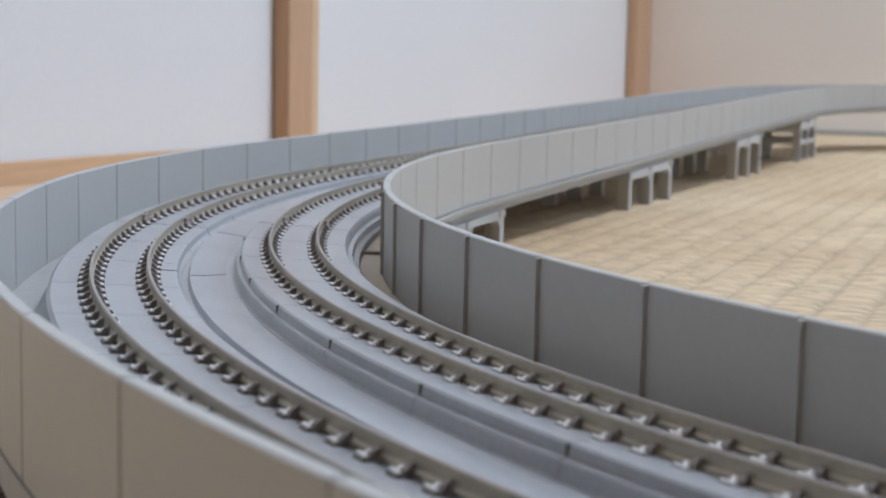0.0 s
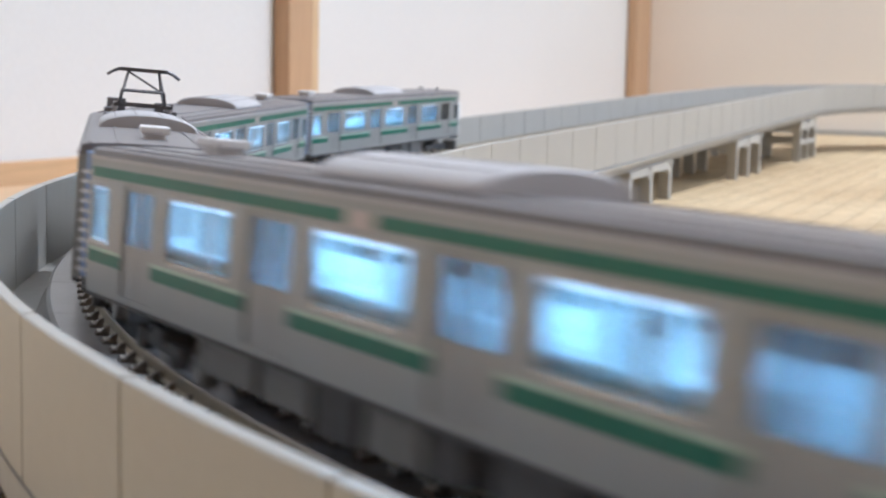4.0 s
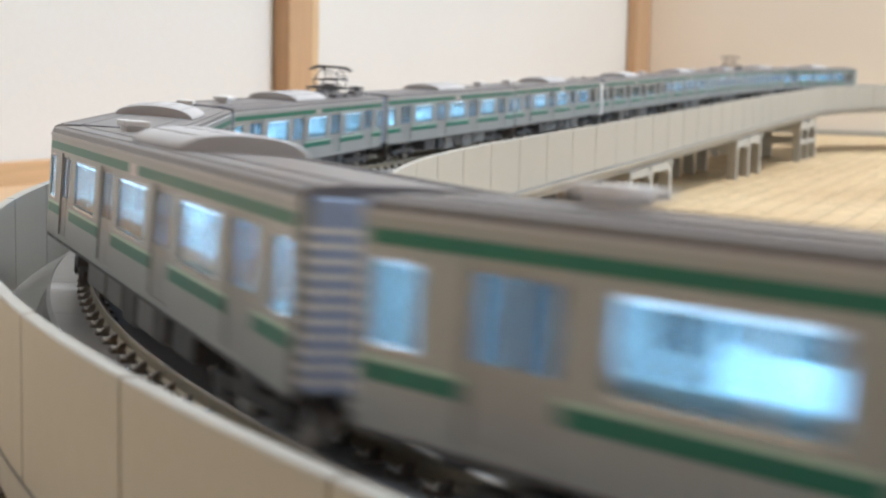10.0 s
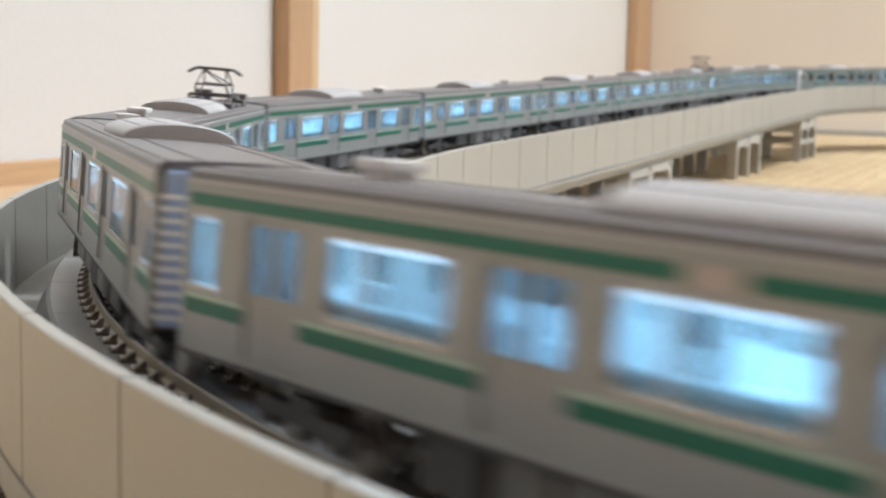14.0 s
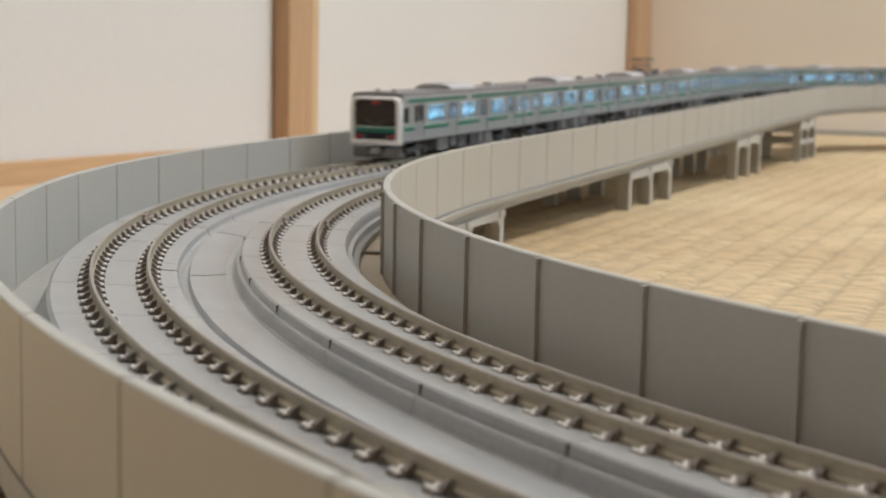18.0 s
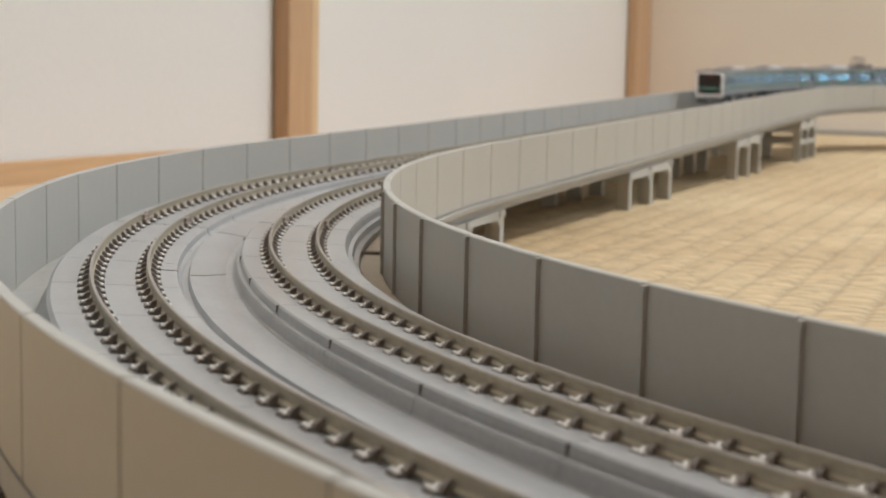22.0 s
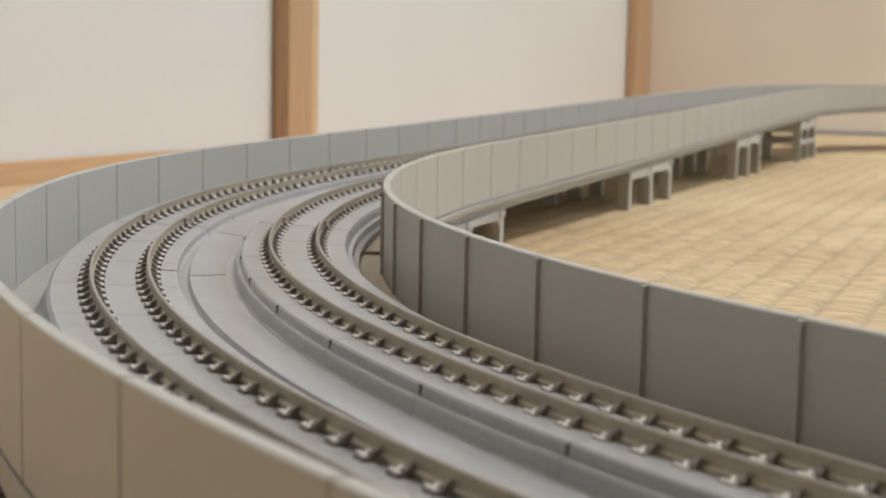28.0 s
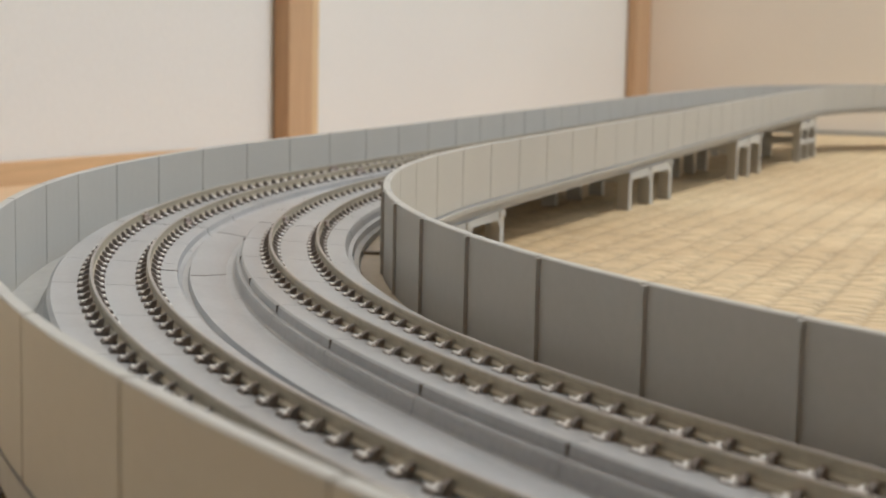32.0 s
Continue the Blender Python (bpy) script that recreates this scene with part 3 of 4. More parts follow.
def tatami_floor(W, D):
    """Rush matting: bulging bundles between the warp threads."""
    rng = np.random.default_rng(3)
    pitch = 0.01245
    shape = np.array([(0.0, 0.0), (0.06, 0.5), (0.2, 0.88), (0.5, 1.0), (0.8, 0.88), (0.94, 0.5)])

    def field(name, u0, strips, v0, v1, step, parent=None):
        v = np.arange(v0, v1 + step / 2, step)
        cols, heights = [], []
        for i in range(strips):
            rough = np.convolve(rng.normal(0, 1, len(v) + 8), [0.1, 0.25, 0.3, 0.25, 0.1], "same")[4:-4]
            fine = rng.normal(0, 0.1, len(v))
            swell = 1.0 + 0.42 * rough + fine if step < 0.01 else np.ones(len(v))
            for a, h in shape:
                cols.append(u0 + (i + a) * pitch)
                heights.append((h * (0.49 + 0.31 * swell) - 0.85) * MM)
        cols.append(u0 + strips * pitch)
        heights.append(np.full(len(v), (0.0 - 0.85) * MM))
        n, m = len(cols), len(v)
        verts = [(cols[i], -v[j], heights[i][j]) for j in range(m) for i in range(n)]
        faces = [(j * n + i, j * n + n + i, j * n + n + i + 1, j * n + i + 1) for j in range(m - 1) for i in range(n - 1)]
        ob = raw(name, verts, faces, TATAMI, parent)
        for f in ob.data.polygons:
            f.use_smooth = True
        return ob
    near = int(1.35 / pitch)
    total = int(W / pitch) + 4
    ob = field("floor", -0.0198, near, -0.01, 1.9, 0.0032)
    ob.matrix_basis = pose(KX, KY, FLOOR, 0, 0, -math.degrees(ROOM_A))
    tagged(ob, "straw-coloured woven rush tatami floor", "floor", "", "structure")
    field("matting", -0.0198, near, 1.9, D + 0.01, 0.5, ob)
    field("matting", -0.0198 + near * pitch, total - near, -0.01, D + 0.01, 0.5, ob)


def build_room():
    W, D, H, T = ROOM_W, ROOM_D, ROOM_H, 0.12
    tatami_floor(W, D)
    slab("ceiling", -T, W + T, -T, D + T, H, H + 0.1, CEILING, "plain pale ceiling boards", "ceiling")
    slab("wall_panelled", -T, 0.0, -T, D + T, -0.05, H, WALLPAPER, "white papered wall between timber posts", "wall")
    # out of view; works as a warm reflector on camera-facing sides
    slab("wall_back", 0.0, W, D, D + T, -0.05, H, WARM_BOUNCE, "unseen back wall, brown to bounce warm light", "wall")
    # end wall with the window
    slab("wall_end", 0.0, 1.1, -T, 0.0, -0.05, H, PLASTER, "beige plaster end wall", "wall")
    slab("wall_end", 2.6, W, -T, 0.0, -0.05, H, PLASTER, "beige plaster wall beside the window", "wall")
    slab("wall_end", 1.1, 2.6, -T, 0.0, -0.05, 0.67, PLASTER, "beige plaster wall under the window", "wall")
    slab("wall_end", 1.1, 2.6, -T, 0.0, 1.93, H, PLASTER, "beige plaster wall over the window", "wall")
    # out of view; pale so that it reflects light onto the viaduct walls
    slab("wall_side", W, W + T, -T, D + T, -0.05, H, PLASTER, "unseen side wall, pale plaster to bounce light", "wall")
    win = slab("window_1", 1.1, 2.6, -0.06, -0.05, 0.67, 1.93, WINDOW_GLASS, "wide clear window", "window")
    win.visible_shadow = False
    # posts and skirting
    for i, (v0, v1) in enumerate(((0.862, 0.909), (1.81, 1.876), (2.754, 2.82))):
        p = empty("post", "reddish cedar wall post with a paler edge", "post", "wall posts", pose(KX, KY, FLOOR, 0, 0, -math.degrees(ROOM_A)))
        slab("post_face", 0.001, 0.012, v0 + 0.0143, v1, 0.0, ROOM_H, POST_WOOD, parent=p, bev=0.001)
        slab("post_edge", 0.001, 0.009, v0, v0 + 0.0137, 0.0, ROOM_H, POST_PALE, "pale timber edge strip", parent=p, bev=0.001)
    p = empty("corner_post", "pale brown timber corner post", "post", "wall posts", pose(KX, KY, FLOOR, 0, 0, -math.degrees(ROOM_A)))
    slab("post_face", 0.001, 0.012, 0.001, 0.066, 0.0, ROOM_H, POST_WOOD, parent=p, bev=0.001)
    for v0, v1 in ((0.068, 0.86), (0.911, 1.808), (1.878, 2.752), (2.822, ROOM_D)):
        slab("baseboard", 0.001, 0.010, v0, v1, 0.0, 0.0120, BOARD_WOOD, "pale wooden skirting board", "skirting")
    slab("floor_sill", 0.0105, 0.10, 0.01, ROOM_D, -0.004, 0.0014, BOARD_WOOD, "flat pale wooden sill along the matting", "sill", bev=0.0004)
    slab("baseboard", 0.012, ROOM_W, 0.001, 0.008, 0.0, 0.005, DARK_GREY, "thin dark skirting strip", "skirting")
    lamp = empty("ceiling_lamp", "round white ceiling lamp, lit", "ceiling lamp", "", Matrix.Translation(room(1.05, 0.75, ROOM_H)))
    bm = bmesh.new()
    bmesh.ops.create_cone(bm, cap_ends=True, segments=40, radius1=0.24, radius2=0.27, depth=0.08)
    bmesh.ops.translate(bm, verts=bm.verts, vec=(0, 0, -0.045))
    part("shade", bm, SHADE, lamp)
    bm = bmesh.new()
    bmesh.ops.create_cone(bm, cap_ends=True, segments=24, radius1=0.08, radius2=0.08, depth=0.012)
    bmesh.ops.translate(bm, verts=bm.verts, vec=(0, 0, -0.0045))
    part("rose", bm, MASK_WHITE, lamp)


# ---- train ----
HL, HW = 65.1, 9.85               # half length and half width of a body
Z_SOLE, Z_GUT = 7.5, 22.8
WIN = (13.5, 19.8)
DOORS = (-49.2, -16.4, 16.4, 49.2)


def holes():
    out = []
    for d in DOORS:
        out.append((d - 4.4, d + 4.4, 8.2, 20.5, "door"))
    for c in (-32.8, 0.0, 32.8):
        out.append((c - 7.75, c + 7.75, *WIN, "bay"))
    for c in (-61.2, 61.2):
        out.append((c - 2.6, c + 2.6, *WIN, "end"))
    return sorted(out)


def pierced(bm, x0, x1, z0, z1, cuts, y0, y1):
    """A plate in the x-z plane between y0 and y1 with rectangular openings."""
    xs = sorted({x0, x1, *[c for h in cuts for c in h[:2]]})
    zs = sorted({z0, z1, *[c for h in cuts for c in h[2:4]]})
    inside = lambda x, z: any(h[0] < x < h[1] and h[2] < z < h[3] for h in cuts)
    solid = {(i, j): not inside((xs[i] + xs[i + 1]) / 2, (zs[j] + zs[j + 1]) / 2) for i in range(len(xs) - 1) for j in range(len(zs) - 1)}
    vs = {}
    def v(i, j, y):
        if (i, j, y) not in vs:
            vs[i, j, y] = bm.verts.new((xs[i] * MM, y * MM, zs[j] * MM))
        return vs[i, j, y]
    for (i, j), ok in solid.items():
        if not ok:
            continue
        for y in (y0, y1):
            bm.faces.new((v(i, j, y), v(i + 1, j, y), v(i + 1, j + 1, y), v(i, j + 1, y)))
        for (di, dj), (a, b) in {(-1, 0): ((i, j), (i, j + 1)), (1, 0): ((i + 1, j), (i + 1, j + 1)), (0, -1): ((i, j), (i + 1, j)), (0, 1): ((i, j + 1), (i + 1, j + 1))}.items():
            if not solid.get((i + di, j + dj), False):
                bm.faces.new((v(*a, y0), v(*b, y0), v(*b, y1), v(*a, y1)))


def bogie(car, x, name="bogie"):
    b = empty(name, "", "")
    b.parent = car
    b.location = (x * MM, 0, 0)
    bm = bmesh.new()
    for k in (-1, 1):
        ya, yb = sorted((k * 6.4, k * 7.6))
        box(bm, -9.5, 9.5, ya, yb, 2.6, 4.0, 0.2)
        for xx in (-7, 7):
            box(bm, xx - 1.3, xx + 1.3, ya - 0.1, yb + 0.3, 1.7, 4.2, 0.2)
        box(bm, -2.6, 2.6, ya, yb + 0.4, 3.4, 5.2, 0.3)
    box(bm, -3, 3, -6.5, 6.5, 3.0, 4.8)
    part("bogie_frame", bm, UNDER, b, "dark moulded side frames")
    for xx in (-7, 7):
        bm = bmesh.new()
        for k in (-1, 1):
            rod(bm, (xx, k * 4.0, 2.75), (xx, k * 5.1, 2.75), 2.75, 20)
            rod(bm, (xx, k * 3.6, 2.75), (xx, k * 4.1, 2.75), 3.1, 20)
        rod(bm, (xx, -4, 2.75), (xx, 4, 2.75), 0.7, 8)
        part("wheelset", bm, RAIL, b, "blackened metal wheelset")
    return b


def pantograph(car, x):
    base = part("pantograph", boxes((x - 7.5, x + 7.5, -5.3, -4.7, 26.7, 27.3), (x - 7.5, x + 7.5, 4.7, 5.3, 26.7, 27.3), (x - 7, x - 6.2, -5.3, 5.3, 26.7, 27.2), (x + 6.2, x + 7, -5.3, 5.3, 26.7, 27.2)), PANTO, car, "raised dark diamond pantograph on the roof")
    for a in (-6.6, 6.6):
        for c in (-5.0, 5.0):
            bm = rod(bmesh.new(), (x + a, c, 24.1), (x + a, c, 26.8), 0.35, 8)
            for z in (24.8, 25.5, 26.2):
                rod(bm, (x + a, c, z), (x + a, c, z + 0.3), 0.65, 8)
            part("insulator", bm, UNIT, base, "pale ribbed insulator")
    for k in (-1, 1):
        bm = bmesh.new()
        for c in (-4.2, 4.2):
            rod(bm, (x + k * 2.5, c, 27.3), (x + k * 5.6, c * 0.9, 29.6), 0.28, 6)
        rod(bm, (x + k * 5.6, -3.8, 29.6), (x + k * 5.6, 3.8, 29.6), 0.25, 6)
        part("lower_arm", bm, PANTO, base)
        bm = bmesh.new()
        for c in (-3.6, 3.6):
            rod(bm, (x + k * 5.6, c, 29.6), (x + k * 0.8, c * 0.8, 33.2), 0.22, 6)
        rod(bm, (x + k * 5.6, -3.6, 29.6), (x + k * 0.8, 2.9, 33.2), 0.18, 6)
        part("upper_arm", bm, PANTO, base)
    for k in (-1, 1):
        bm = boxes((x + k * 1.6 - 0.55, x + k * 1.6 + 0.55, -4.4, 4.4, 33.2, 33.9))
        rod(bm, (x + k * 1.6, 4.4, 33.6), (x + k * 1.6, 5.6, 33.1), 0.3, 6)
        rod(bm, (x + k * 1.6, 5.6, 33.1), (x + k * 1.6, 6.7, 32.3), 0.28, 6)
        rod(bm, (x + k * 1.6, -4.4, 33.6), (x + k * 1.6, -5.6, 33.1), 0.3, 6)
        rod(bm, (x + k * 1.6, -5.6, 33.1), (x + k * 1.6, -6.7, 32.3), 0.28, 6)
        part("collector_head", bm, PANTO, base)
    for a, c, w, h in ((-18, -3.5, 4.5, 1.6), (-18, 3.5, 4.0, 1.4), (13.0, 4.6, 4.2, 3.4), (13.0, -4.6, 4.2, 3.0)):
        part("roof_equipment", boxes((x + a - w / 2, x + a + w / 2, c - 1.8, c + 1.8, 24.0, 24.4 + h), bev=0.2), ROOF_BOX, car, "dark roof equipment box")
    for c in (-5.6, 5.6):
        for p, q, h, w in ((-14, -6.5, 25.5, 1.3), (-3, 4, 25.2, 1.1), (5, 11, 26.0, 1.3)):
            part("roof_equipment", boxes((x + p, x + q, c - w, c + w, 24.0, h), bev=0.2), ROOF_BOX, car, "dark roof equipment beside the pantograph")
    bm = bmesh.new()
    for c in (-2.2, 2.2):
        rod(bm, (x - 15, c, 25.1), (x + 14, c, 25.1), 0.25, 6)
    part("roof_pipe", bm, PANTO, car)


def cooler(car, x0, x1):
    """Rounded cooling unit on the roof."""
    def arch(w, h):
        return [(-w, 24.1)] + [(w * math.cos(t), 24.2 + h * math.sin(t) ** 0.85) for t in [math.pi - i * math.pi / 26 for i in range(27)][1:-1]] + [(w, 24.1)]
    bm = bmesh.new()
    rings = []
    for x, w, h in ((x0, 7.35, 2.2), (x0 + 0.5, 7.7, 2.45), (x1 - 0.5, 7.7, 2.45), (x1, 7.35, 2.2)):
        rings.append([bm.verts.new((x * MM, y * MM, z * MM)) for y, z in arch(w, h)])
    n = len(rings[0])
    for p, q in zip(rings[:-1], rings[1:]):
        for i in range(n):
            bm.faces.new((p[i], p[(i + 1) % n], q[(i + 1) % n], q[i]))
    bm.faces.new(rings[0][::-1])
    bm.faces.new(rings[-1])
    unit = part("cooling_unit", bm, UNIT, car, "light grey rounded roof cooling unit")
    for f in unit.data.polygons:
        f.use_smooth = len(f.vertices) == 4
    for y in (-5.2, -2.0, 2.0, 5.2):
        z = 24.2 + 2.45 * (1 - (y / 7.7) ** 2) ** 0.425
        part("cover_seam", boxes((x0 + 1.2, x1 - 1.2, y - 0.1, y + 0.1, z - 0.3, z + 0.05)), ROOF, unit)
    # solid dark strip that stands in for shade beneath the cover
    part("cooler_gap_shade", boxes((x0 + 0.4, x1 - 0.4, -7.2, 7.2, 23.9, 24.4)), UNIT_DARK, unit, "dark strip in place of the shade under the unit")


def cab_end(car, lit):
    """The driver's end, on +x."""
    def frame_loop(w, z0, z1, r, n=5):
        pts = []
        for cx, cz, a0 in ((w - r, z1 - r, 0), (-(w - r), z1 - r, 90), (-(w - r * 0.5), z0 + r * 0.5, 180), (w - r * 0.5, z0 + r * 0.5, 270)):
            rr = r if a0 < 180 else r * 0.5
            for i in range(n):
                t = radians(a0 + 90 * i / (n - 1))
                pts.append((cx + rr * math.cos(t), cz + rr * math.sin(t)))
        return pts
    outer = [(y, z + (0.7 * (1 - (y / HW) ** 2) if z > 20 else 0)) for y, z in frame_loop(HW - 0.25, 6.1, 22.7, 2.4)]
    inner = [(y, z + (0.6 * (1 - (y / HW) ** 2) if z > 20 else 0)) for y, z in frame_loop(HW - 1.75, 8.0, 21.7, 1.6)]
    bm = bmesh.new()
    n = len(outer)
    rings = []
    for ring, x in ((outer, HL - 1.7), (outer, HL + 0.2), ([(y * 0.97, (z - 14) * 0.97 + 14) for y, z in outer], HL + 0.9), (inner, HL + 0.9), (inner, HL - 0.2)):
        rings.append([bm.verts.new((x * MM, y * MM, z * MM)) for y, z in ring])
    for a, b in zip(rings[:-1], rings[1:]):
        for i in range(n):
            bm.faces.new((a[i], a[(i + 1) % n], b[(i + 1) % n], b[i]))
    mask = part("front_mask", bm, MASK_WHITE, car, "white moulded front surround")
    for f in mask.data.polygons:
        f.use_smooth = True
    bm = bmesh.new()
    prism(bm, inner, HL - 0.6, HL - 0.1)
    part("front_panel", bm, BLACK, car, "glossy black front panel")
    bm = boxes((HL - 0.05, HL + 0.05, -6.6, 6.6, 14.6, 20.6))
    part("windscreen", bm, BLACK, car, "dark windscreen")
    part("front_stripe", boxes((HL - 0.1, HL + 0.12, -8.05, 8.05, 10.5, 12.1)), GREEN, car, "green front band")
    part("front_line", boxes((HL - 0.1, HL + 0.12, -8.05, 8.05, 12.15, 12.65)), PALE_GREEN, car, "pale line over the band")
    for k in (-1, 1):
        bm = bmesh.new()
        rod(bm, (HL - 0.1, k * 6.3, 9.1), (HL + 0.2, k * 6.3, 9.1), 0.75, 14)
        part("tail_lamp", bm, RED_LAMP if lit else LENS, car, "red tail lamp, lit" if lit else "unlit lamp")
        bm = bmesh.new()
        rod(bm, (HL - 0.1, k * 4.4, 9.1), (HL + 0.18, k * 4.4, 9.1), 0.6, 14)
        part("head_lamp", bm, LENS, car, "clear head lamp, unlit")
        bm = rod(bmesh.new(), (HL + 0.1, k * 0.6, 13.3), (HL + 0.12, k * 4.5, 15.4), 0.14, 5)
        part("wiper", bm, UNDER, car)
        bm = boxes((HL - 9, HL - 7.6, k * 3.2 - 0.4, k * 3.2 + 0.4, 24.0, 25.5), bev=0.15)
        part("antenna", bm, PANTO, car, "small roof antenna")
    part("destination_sign", boxes((HL - 0.1, HL + 0.08, -1.5, 1.5, 20.5, 21.4)), RED_SIGN if lit else BLACK, car, "small red destination sign" if lit else "")
    bm = boxes((HL - 1.5, HL - 0.2, -8.8, -3.5, 2.2, 5.4), (HL - 1.5, HL - 0.2, 3.5, 8.8, 2.2, 5.4), (HL - 1.6, HL - 0.9, -8.8, 8.8, 1.6, 3.0), bev=0.2)
    part("skirt", bm, UNDER_BOX, car, "dark grey lower skirt")
    bm = rod(bmesh.new(), (HL - 3, 0, 4.3), (HL + 1.0, 0, 4.3), 1.1, 12)
    box(bm, HL + 0.2, HL + 1.6, -1.4, 1.4, 3.3, 5.3, 0.3)
    part("front_coupler", bm, UNIT, car, "pale grey dummy coupler")


def gangway(car, k):
    """Ribbed gangway at one end, and the plain end wall behind it."""
    x = k * HL
    ends = sorted((x - k * 0.5, x))
    part("end_wall", boxes((*ends, -HW + 0.3, HW - 0.3, 7.6, 23.4)), STEEL, car)
    a, b = sorted((x, x + k * 0.85))
    # the blue stands in for interior light shining through the gangway
    fold = part("gangway", boxes((a, b, -8.9, 8.9, 7.8, 23.3), bev=0.3), BELLOWS, car, "gangway with bluish glow of the car interior painted in")
    for i in range(11):
        z = 8.6 + i * 1.2
        a, b = sorted((x, x + k * 0.88))
        part("gangway_rib", prism(bmesh.new(), [(-9.5, z), (-9.1, z + 0.4), (9.1, z + 0.4), (9.5, z), (8.8, z - 0.1), (-8.8, z - 0.1)], a, b), RIB, fold, "gangway rib, whitened by the same painted glow")
    bm = boxes((min(x - k * 4, x + k * 0.9), max(x - k * 4, x + k * 0.9), -1.0, 1.0, 3.6, 5.0), bev=0.2)
    part("coupler", bm, UNDER, car)


def railway_car(cab, panto, lit=False, power=True):
    car = empty("railway_car", "silver railway car with green stripes" + (", driver's cab and white front" + ("" if power else ", unlit") if cab else ", pantograph on the roof" if panto else ", lit inside"),
                "model train", "cars of the train")
    front = HL - (1.6 if cab else 0.0)
    for k in (-1, 1):
        hs = holes()
        bm = bmesh.new()
        pierced(bm, -HL, front, Z_SOLE, Z_GUT, hs, k * HW, k * (HW - 0.55))
        part("side_wall", bm, STEEL, car, "brushed silver side")
        for x0, x1, z0, z1, what in hs:
            if what == "door":
                door = bmesh.new()
                mid = (x0 + x1) / 2
                panes = [(mid - 3.8, mid - 0.4, WIN[0] + 0.4, WIN[1]), (mid + 0.4, mid + 3.8, WIN[0] + 0.4, WIN[1])]
                pierced(door, x0 + 0.05, x1 - 0.05, z0, z1, panes, k * (HW - 0.25), k * (HW - 0.5))
                box(door, mid - 0.12, mid + 0.12, *sorted((k * (HW - 0.25), k * (HW - 0.18))), z0, z1)
                leaf = part("door", door, DOOR_STEEL, car, "silver double door")
                for a, b, c, d in panes:
                    part("door_pane", boxes((a, b, *sorted((k * (HW - 0.45), k * (HW - 0.32))), c, d)), DOOR_PANE, leaf, "tinted pane")
            else:
                w = part("window", boxes((x0, x1, *sorted((k * (HW - 0.3), k * (HW - 0.15))), z0 + 0.31, z1 - 0.43)), PANE, car, "tinted side window")
                fr = boxes((x0, x1, *sorted((k * (HW - 0.2), k * (HW + 0.06))), z0 - 0.25, z0), (x0, x1, *sorted((k * (HW - 0.2), k * (HW + 0.06))), z1, z1 + 0.2))
                if what == "bay":
                    box(fr, x0 + 4.3, x0 + 4.7, *sorted((k * (HW - 0.35), k * (HW - 0.1))), z0, z1)
                for c, d in ((z1 - 0.42, z1), (z0, z0 + 0.3)):
                    part("pane_edge", boxes((x0 + 0.1, x1 - 0.1, *sorted((k * (HW - 0.5), k * (HW - 0.14))), c, d)), CLEAR_EDGE, w, "clear plastic edge catching the inner light")
                part("window_frame", fr, FRAME, w, "pale window edge")
        # stripes: one along the eaves, short ones between the doors
        for a, b in ((-HL + 0.8, -2.5), (2.5, front - (4 if cab else 0.8))):
            part("upper_stripe", boxes((a, b, *sorted((k * (HW - 0.05), k * (HW + 0.04))), 20.8, 21.95)), GREEN, car, "green stripe under the eaves")
        part("side_sign", boxes((-2.2, 2.2, *sorted((k * (HW - 0.05), k * (HW + 0.05))), 20.6, 22.0)), SIGN, car, "small reddish destination sign")
        edges = [-HL + 0.6] + [e for d in DOORS for e in (d - 4.6, d + 4.6)] + [front - 0.6]
        for a, b in zip(edges[::2], edges[1::2]):
            part("lower_stripe", boxes((a, b, *sorted((k * (HW - 0.05), k * (HW + 0.04))), 11.0, 12.35)), GREEN, car, "green stripe under the windows")
            part("stripe_edge", boxes((a, b, *sorted((k * (HW - 0.05), k * (HW + 0.045))), 12.4, 12.75)), PALE_GREEN, car, "pale line")
        part("gutter", boxes((-HL, front, *sorted((k * (HW - 0.2), k * (HW + 0.15))), Z_GUT, Z_GUT + 0.35)), UNIT, car)
        part("sole_bar", boxes((-HL, front, *sorted((k * (HW - 0.9), k * (HW - 0.1))), Z_SOLE - 0.5, Z_SOLE)), UNDER, car)
    shape = [(-HW + 0.08, Z_GUT + 0.05), (-HW + 0.22, 23.85), (-HW + 0.7, 24.1), (-7, 24.3), (-3.5, 24.45), (0, 24.5), (3.5, 24.45), (7, 24.3), (HW - 0.7, 24.1), (HW - 0.22, 23.85), (HW - 0.08, Z_GUT + 0.05), (0, Z_GUT + 0.05)]
    roof = part("roof", prism(bmesh.new(), shape, -HL, front), ROOF, car, "grey ribbed roof")
    bm = bmesh.new()
    for y, z in ((-8.6, 24.2), (8.6, 24.2), (-5.2, 24.4), (5.2, 24.4)):
        box(bm, -HL + 1, front - 1, y - 0.22, y + 0.22, z - 0.15, z + 0.1)
    part("roof_rib", bm, ROOF, roof)
    part("floor_pan", boxes((-HL + 0.6, front - 0.6, -HW + 0.6, HW - 0.6, 7.6, 9.4)), CABIN_FLOOR, car)
    part("inner_ceiling", boxes((-HL + 0.6, front - 0.6, -HW + 0.6, HW - 0.6, 20.3, 22.7)), INSIDE, car)
    xe = 42.0 if cab else HL - 2
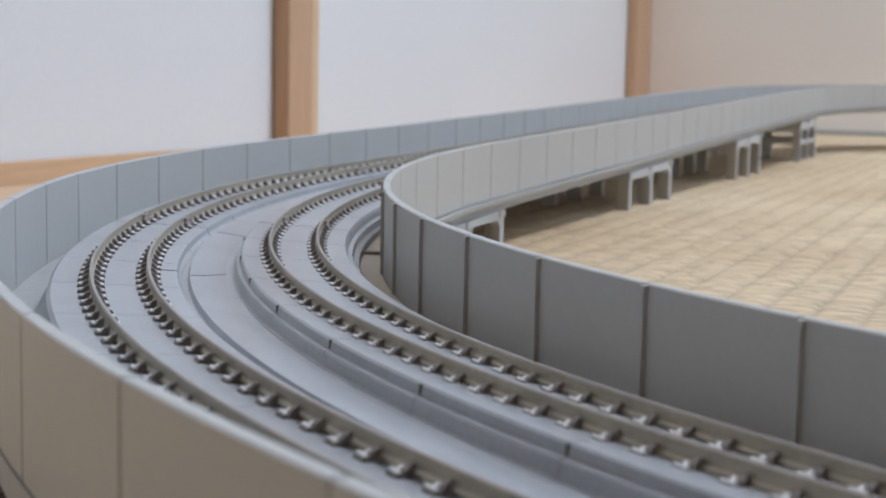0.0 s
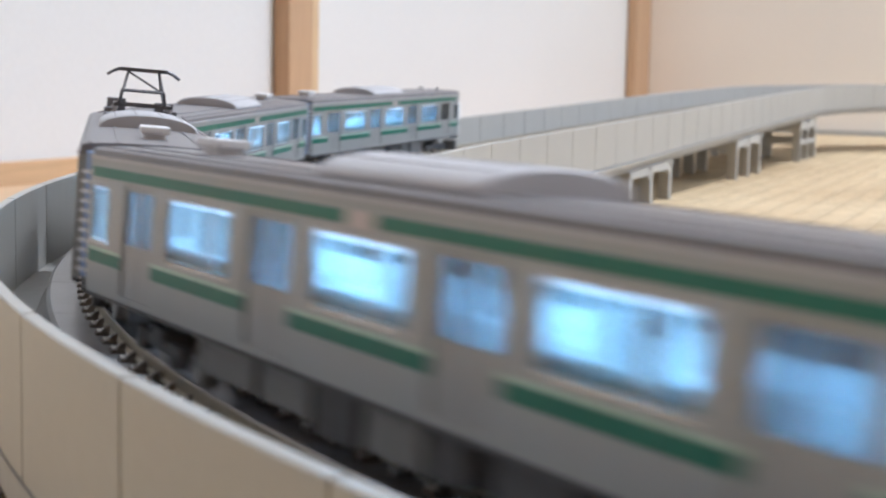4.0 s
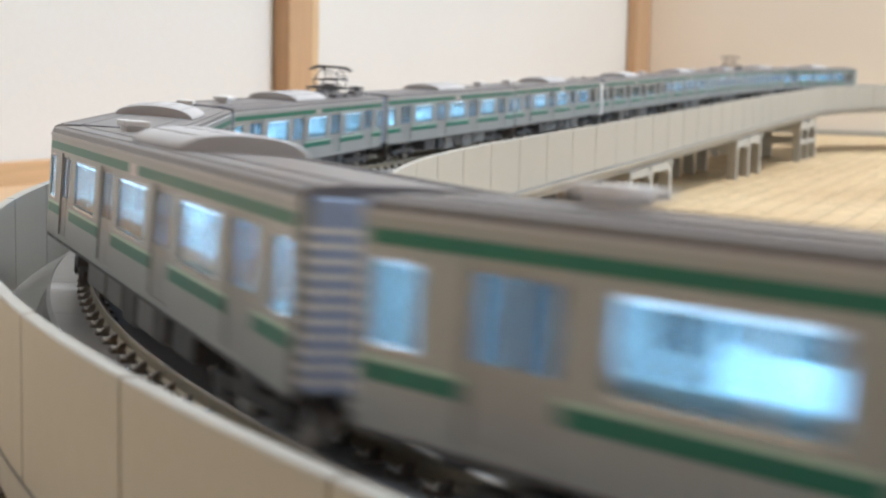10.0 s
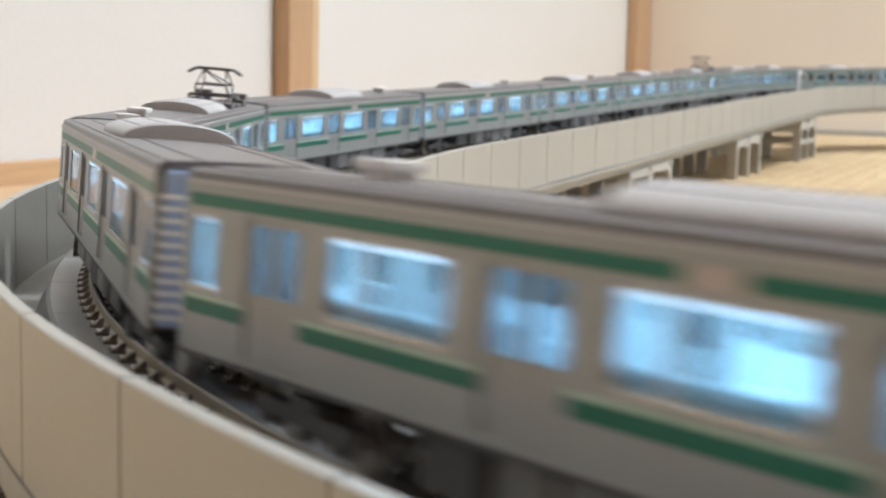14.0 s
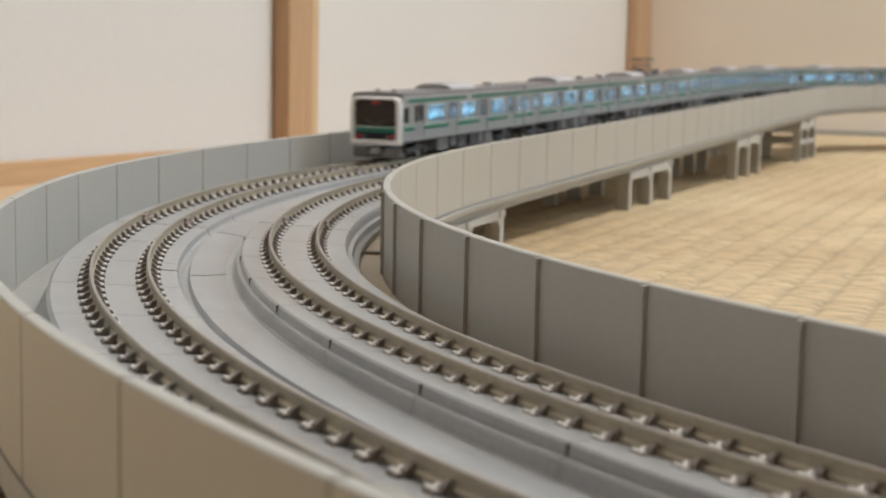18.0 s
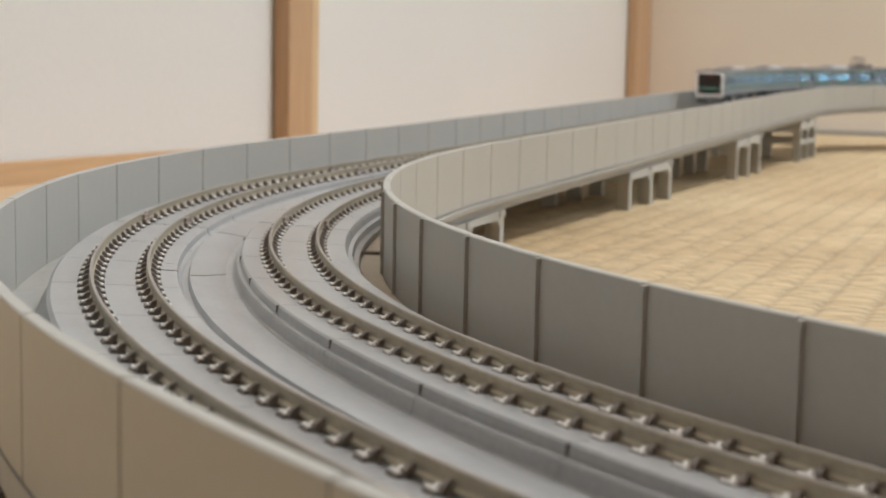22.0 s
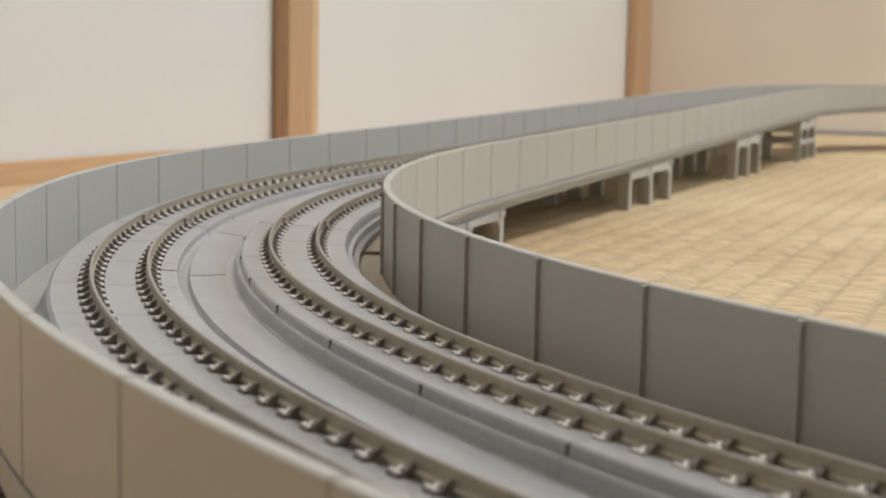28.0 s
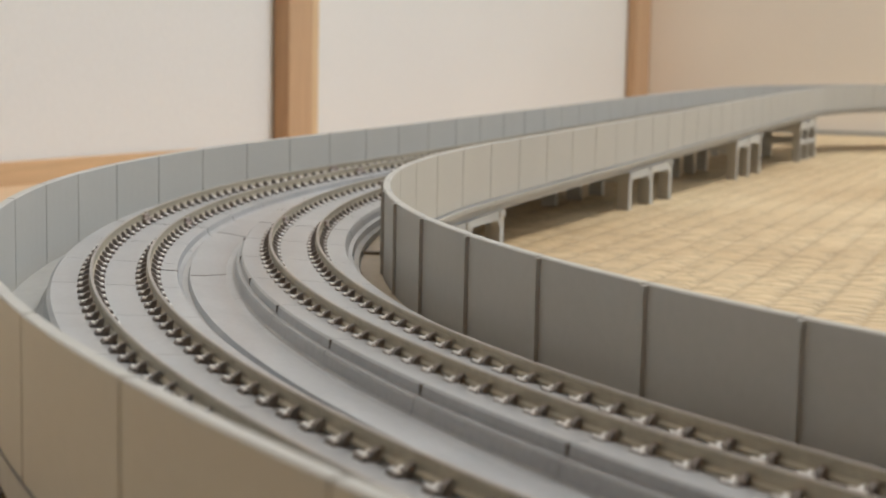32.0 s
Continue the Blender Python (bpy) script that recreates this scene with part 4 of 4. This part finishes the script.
    for k in (-1, 1):
        for c in (-32.8, 0.0, 32.8):
            if c + 11 < xe + 12:
                part("bench", boxes((c - 11, c + 11, *sorted((k * 5.2, k * 9.0)), 9.4, 12.6), (c - 11, c + 11, *sorted((k * 8.0, k * 9.0)), 12.6, 15.0), bev=0.3), SEAT, car, "pale blue bench seat")
                for e in (-11.2, 11.2):
                    part("seat_partition", boxes((c + e - 0.25, c + e + 0.25, *sorted((k * 5.6, k * 9.2)), 9.4, 15.6), bev=0.15), INSIDE, car, "pale partition at the end of the bench")
                    part("grab_pole", rod(bmesh.new(), (c + e, k * 5.4, 9.4), (c + e, k * 5.4, 20.3), 0.3, 6), INSIDE, car)
    part("light_bar", boxes((-HL + 4, xe - 1, -1.2, 1.2, 19.3, 20.28)), LED if power else CLEAR_EDGE, car, "bright bluish interior light bar" if power else "clear light bar, unlit")
    if cab:
        part("bulkhead", boxes((41.5, 42.2, -HW + 0.6, HW - 0.6, 9.4, 21.6)), UNIT_DARK, car)
        cab_end(car, lit)
    else:
        gangway(car, 1)
    gangway(car, -1)
    cooler(car, -13.0, 13.0)
    spots = [(-47.5, 0.3)] if panto or cab else [(49.5, 0.3)]
    for x, y in spots:
        part("roof_vent", boxes((x - 2.9, x + 2.9, y - 2.0, y + 2.0, 25.2, 26.2), (x - 2.1, x + 2.1, y - 1.5, y + 1.5, 24.2, 25.4), bev=0.25), VENT, car, "small pale roof box")
    if panto:
        pantograph(car, 37.8)
    # equipment under the floor
    rnd = random.Random(5 + cab * 2 + panto)
    x = -29.0
    while x < 27:
        w = rnd.uniform(5, 13)
        for k in (-1, 1):
            part("equipment_box", boxes((x, x + w, *sorted((k * 3.2, k * 8.6)), rnd.uniform(2.2, 3.4), 7.6), bev=0.3), UNDER_BOX if rnd.random() < 0.6 else UNDER, car, "dark box under the floor")
        x += w + rnd.uniform(0.8, 3.5)
    part("frame_beam", boxes((-HL + 2, front - 3, -3.0, 3.0, 4.6, 7.6)), UNDER, car)
    for xx in (-46, 46):
        bogie(car, xx)
    return car


def build_train():
    plain, arm = railway_car(False, False), railway_car(False, True)
    nose, tail = railway_car(True, False), railway_car(True, False, True)
    dim = railway_car(True, False, power=False)
    kinds = {1: (nose, 1), 3: (arm, 1), 5: (dim, -1), 6: (nose, 1), 8: (arm, 1), 13: (arm, 1), 15: (tail, -1)}
    used, cars = set(), []
    for i in range(1, 16):
        src, way = kinds.get(i, (plain, 1))
        if src.name in used:
            src = copy_thing(src, Matrix())
        used.add(src.name)
        cars.append((src, way))
    return cars


KNOTS = [(0, 1.0025), (1, 1.1895), (2, 1.3562), (2.5, 1.4395), (3.5, 1.599), (5.5, 1.8945), (6, 1.9678), (7, 2.107), (8, 2.2437), (9, 2.3847), (10, 2.5279), (11, 2.6693), (12, 2.8099), (13, 2.9493),
         (14, 3.0887), (14.5, 3.1542), (16.5, 3.4035), (17, 3.466), (18, 3.596), (19, 3.7335), (20, 3.8705), (22, 4.1475), (24, 4.4155), (24.8, 4.5225), (32, 5.4825)]


def front_of_train(t):
    k = [a for a, _ in KNOTS]
    i = max(0, min(len(k) - 2, int(np.searchsorted(k, t, side="right")) - 1))
    def slope(j):
        a, b = max(0, j - 1), min(len(k) - 1, j + 1)
        return (KNOTS[b][1] - KNOTS[a][1]) / (k[b] - k[a])
    h = k[i + 1] - k[i]
    u = (t - k[i]) / h
    p0, p1, m0, m1 = KNOTS[i][1], KNOTS[i + 1][1], slope(i) * h, slope(i + 1) * h
    return (2 * u ** 3 - 3 * u ** 2 + 1) * p0 + (u ** 3 - 2 * u ** 2 + u) * m0 + (3 * u ** 2 - 2 * u ** 3) * p1 + (u ** 3 - u ** 2) * m1


def track_point(s):
    """Rail level in the middle of the outer track, and the heading there."""
    bank = at(s)[4]
    return spot(s, R_OUT, CANT * 0.00475 * bank), at(s)[3], bank


def car_pose(s):
    a, _, b1 = track_point(s - 0.046)
    b, _, b2 = track_point(s + 0.046)
    d = b - a
    yaw, rise = math.atan2(d.y, d.x), math.atan2(d.z, math.hypot(d.x, d.y))
    return (a + b) / 2, yaw, rise, math.atan(CANT * (b1 + b2) / 2)


LOW = 0.0006                      # bodies sit low on their bogies


def motions():
    times = [i * 0.2 for i in range(161)]
    for i, (car, way) in enumerate(TRAIN):
        rows, bogies = [], {-46: [], 46: []}
        for t in times:
            s = front_of_train(t) - (i + 0.5) * PITCH
            mid, yaw, rise, lean = car_pose(s)
            turn = Euler((lean * way, -rise * way, yaw + (math.pi if way < 0 else 0)))
            rows.append((t, Matrix.LocRotScale(mid - Vector((0, 0, LOW)), turn, None)))
            for x in bogies:
                h = track_point(s + x * way * MM)[1]
                bogies[x].append((t, Matrix.LocRotScale((x * MM, 0, LOW), Euler((0, 0, h - yaw)), None)))
        walk(car, rows)
        for b in [c for c in car.children if c.name.startswith("bogie")]:
            walk(b, bogies[46 if b.location.x > 0 else -46])


build_room()
build_line()
TRAIN = build_train()
motions()
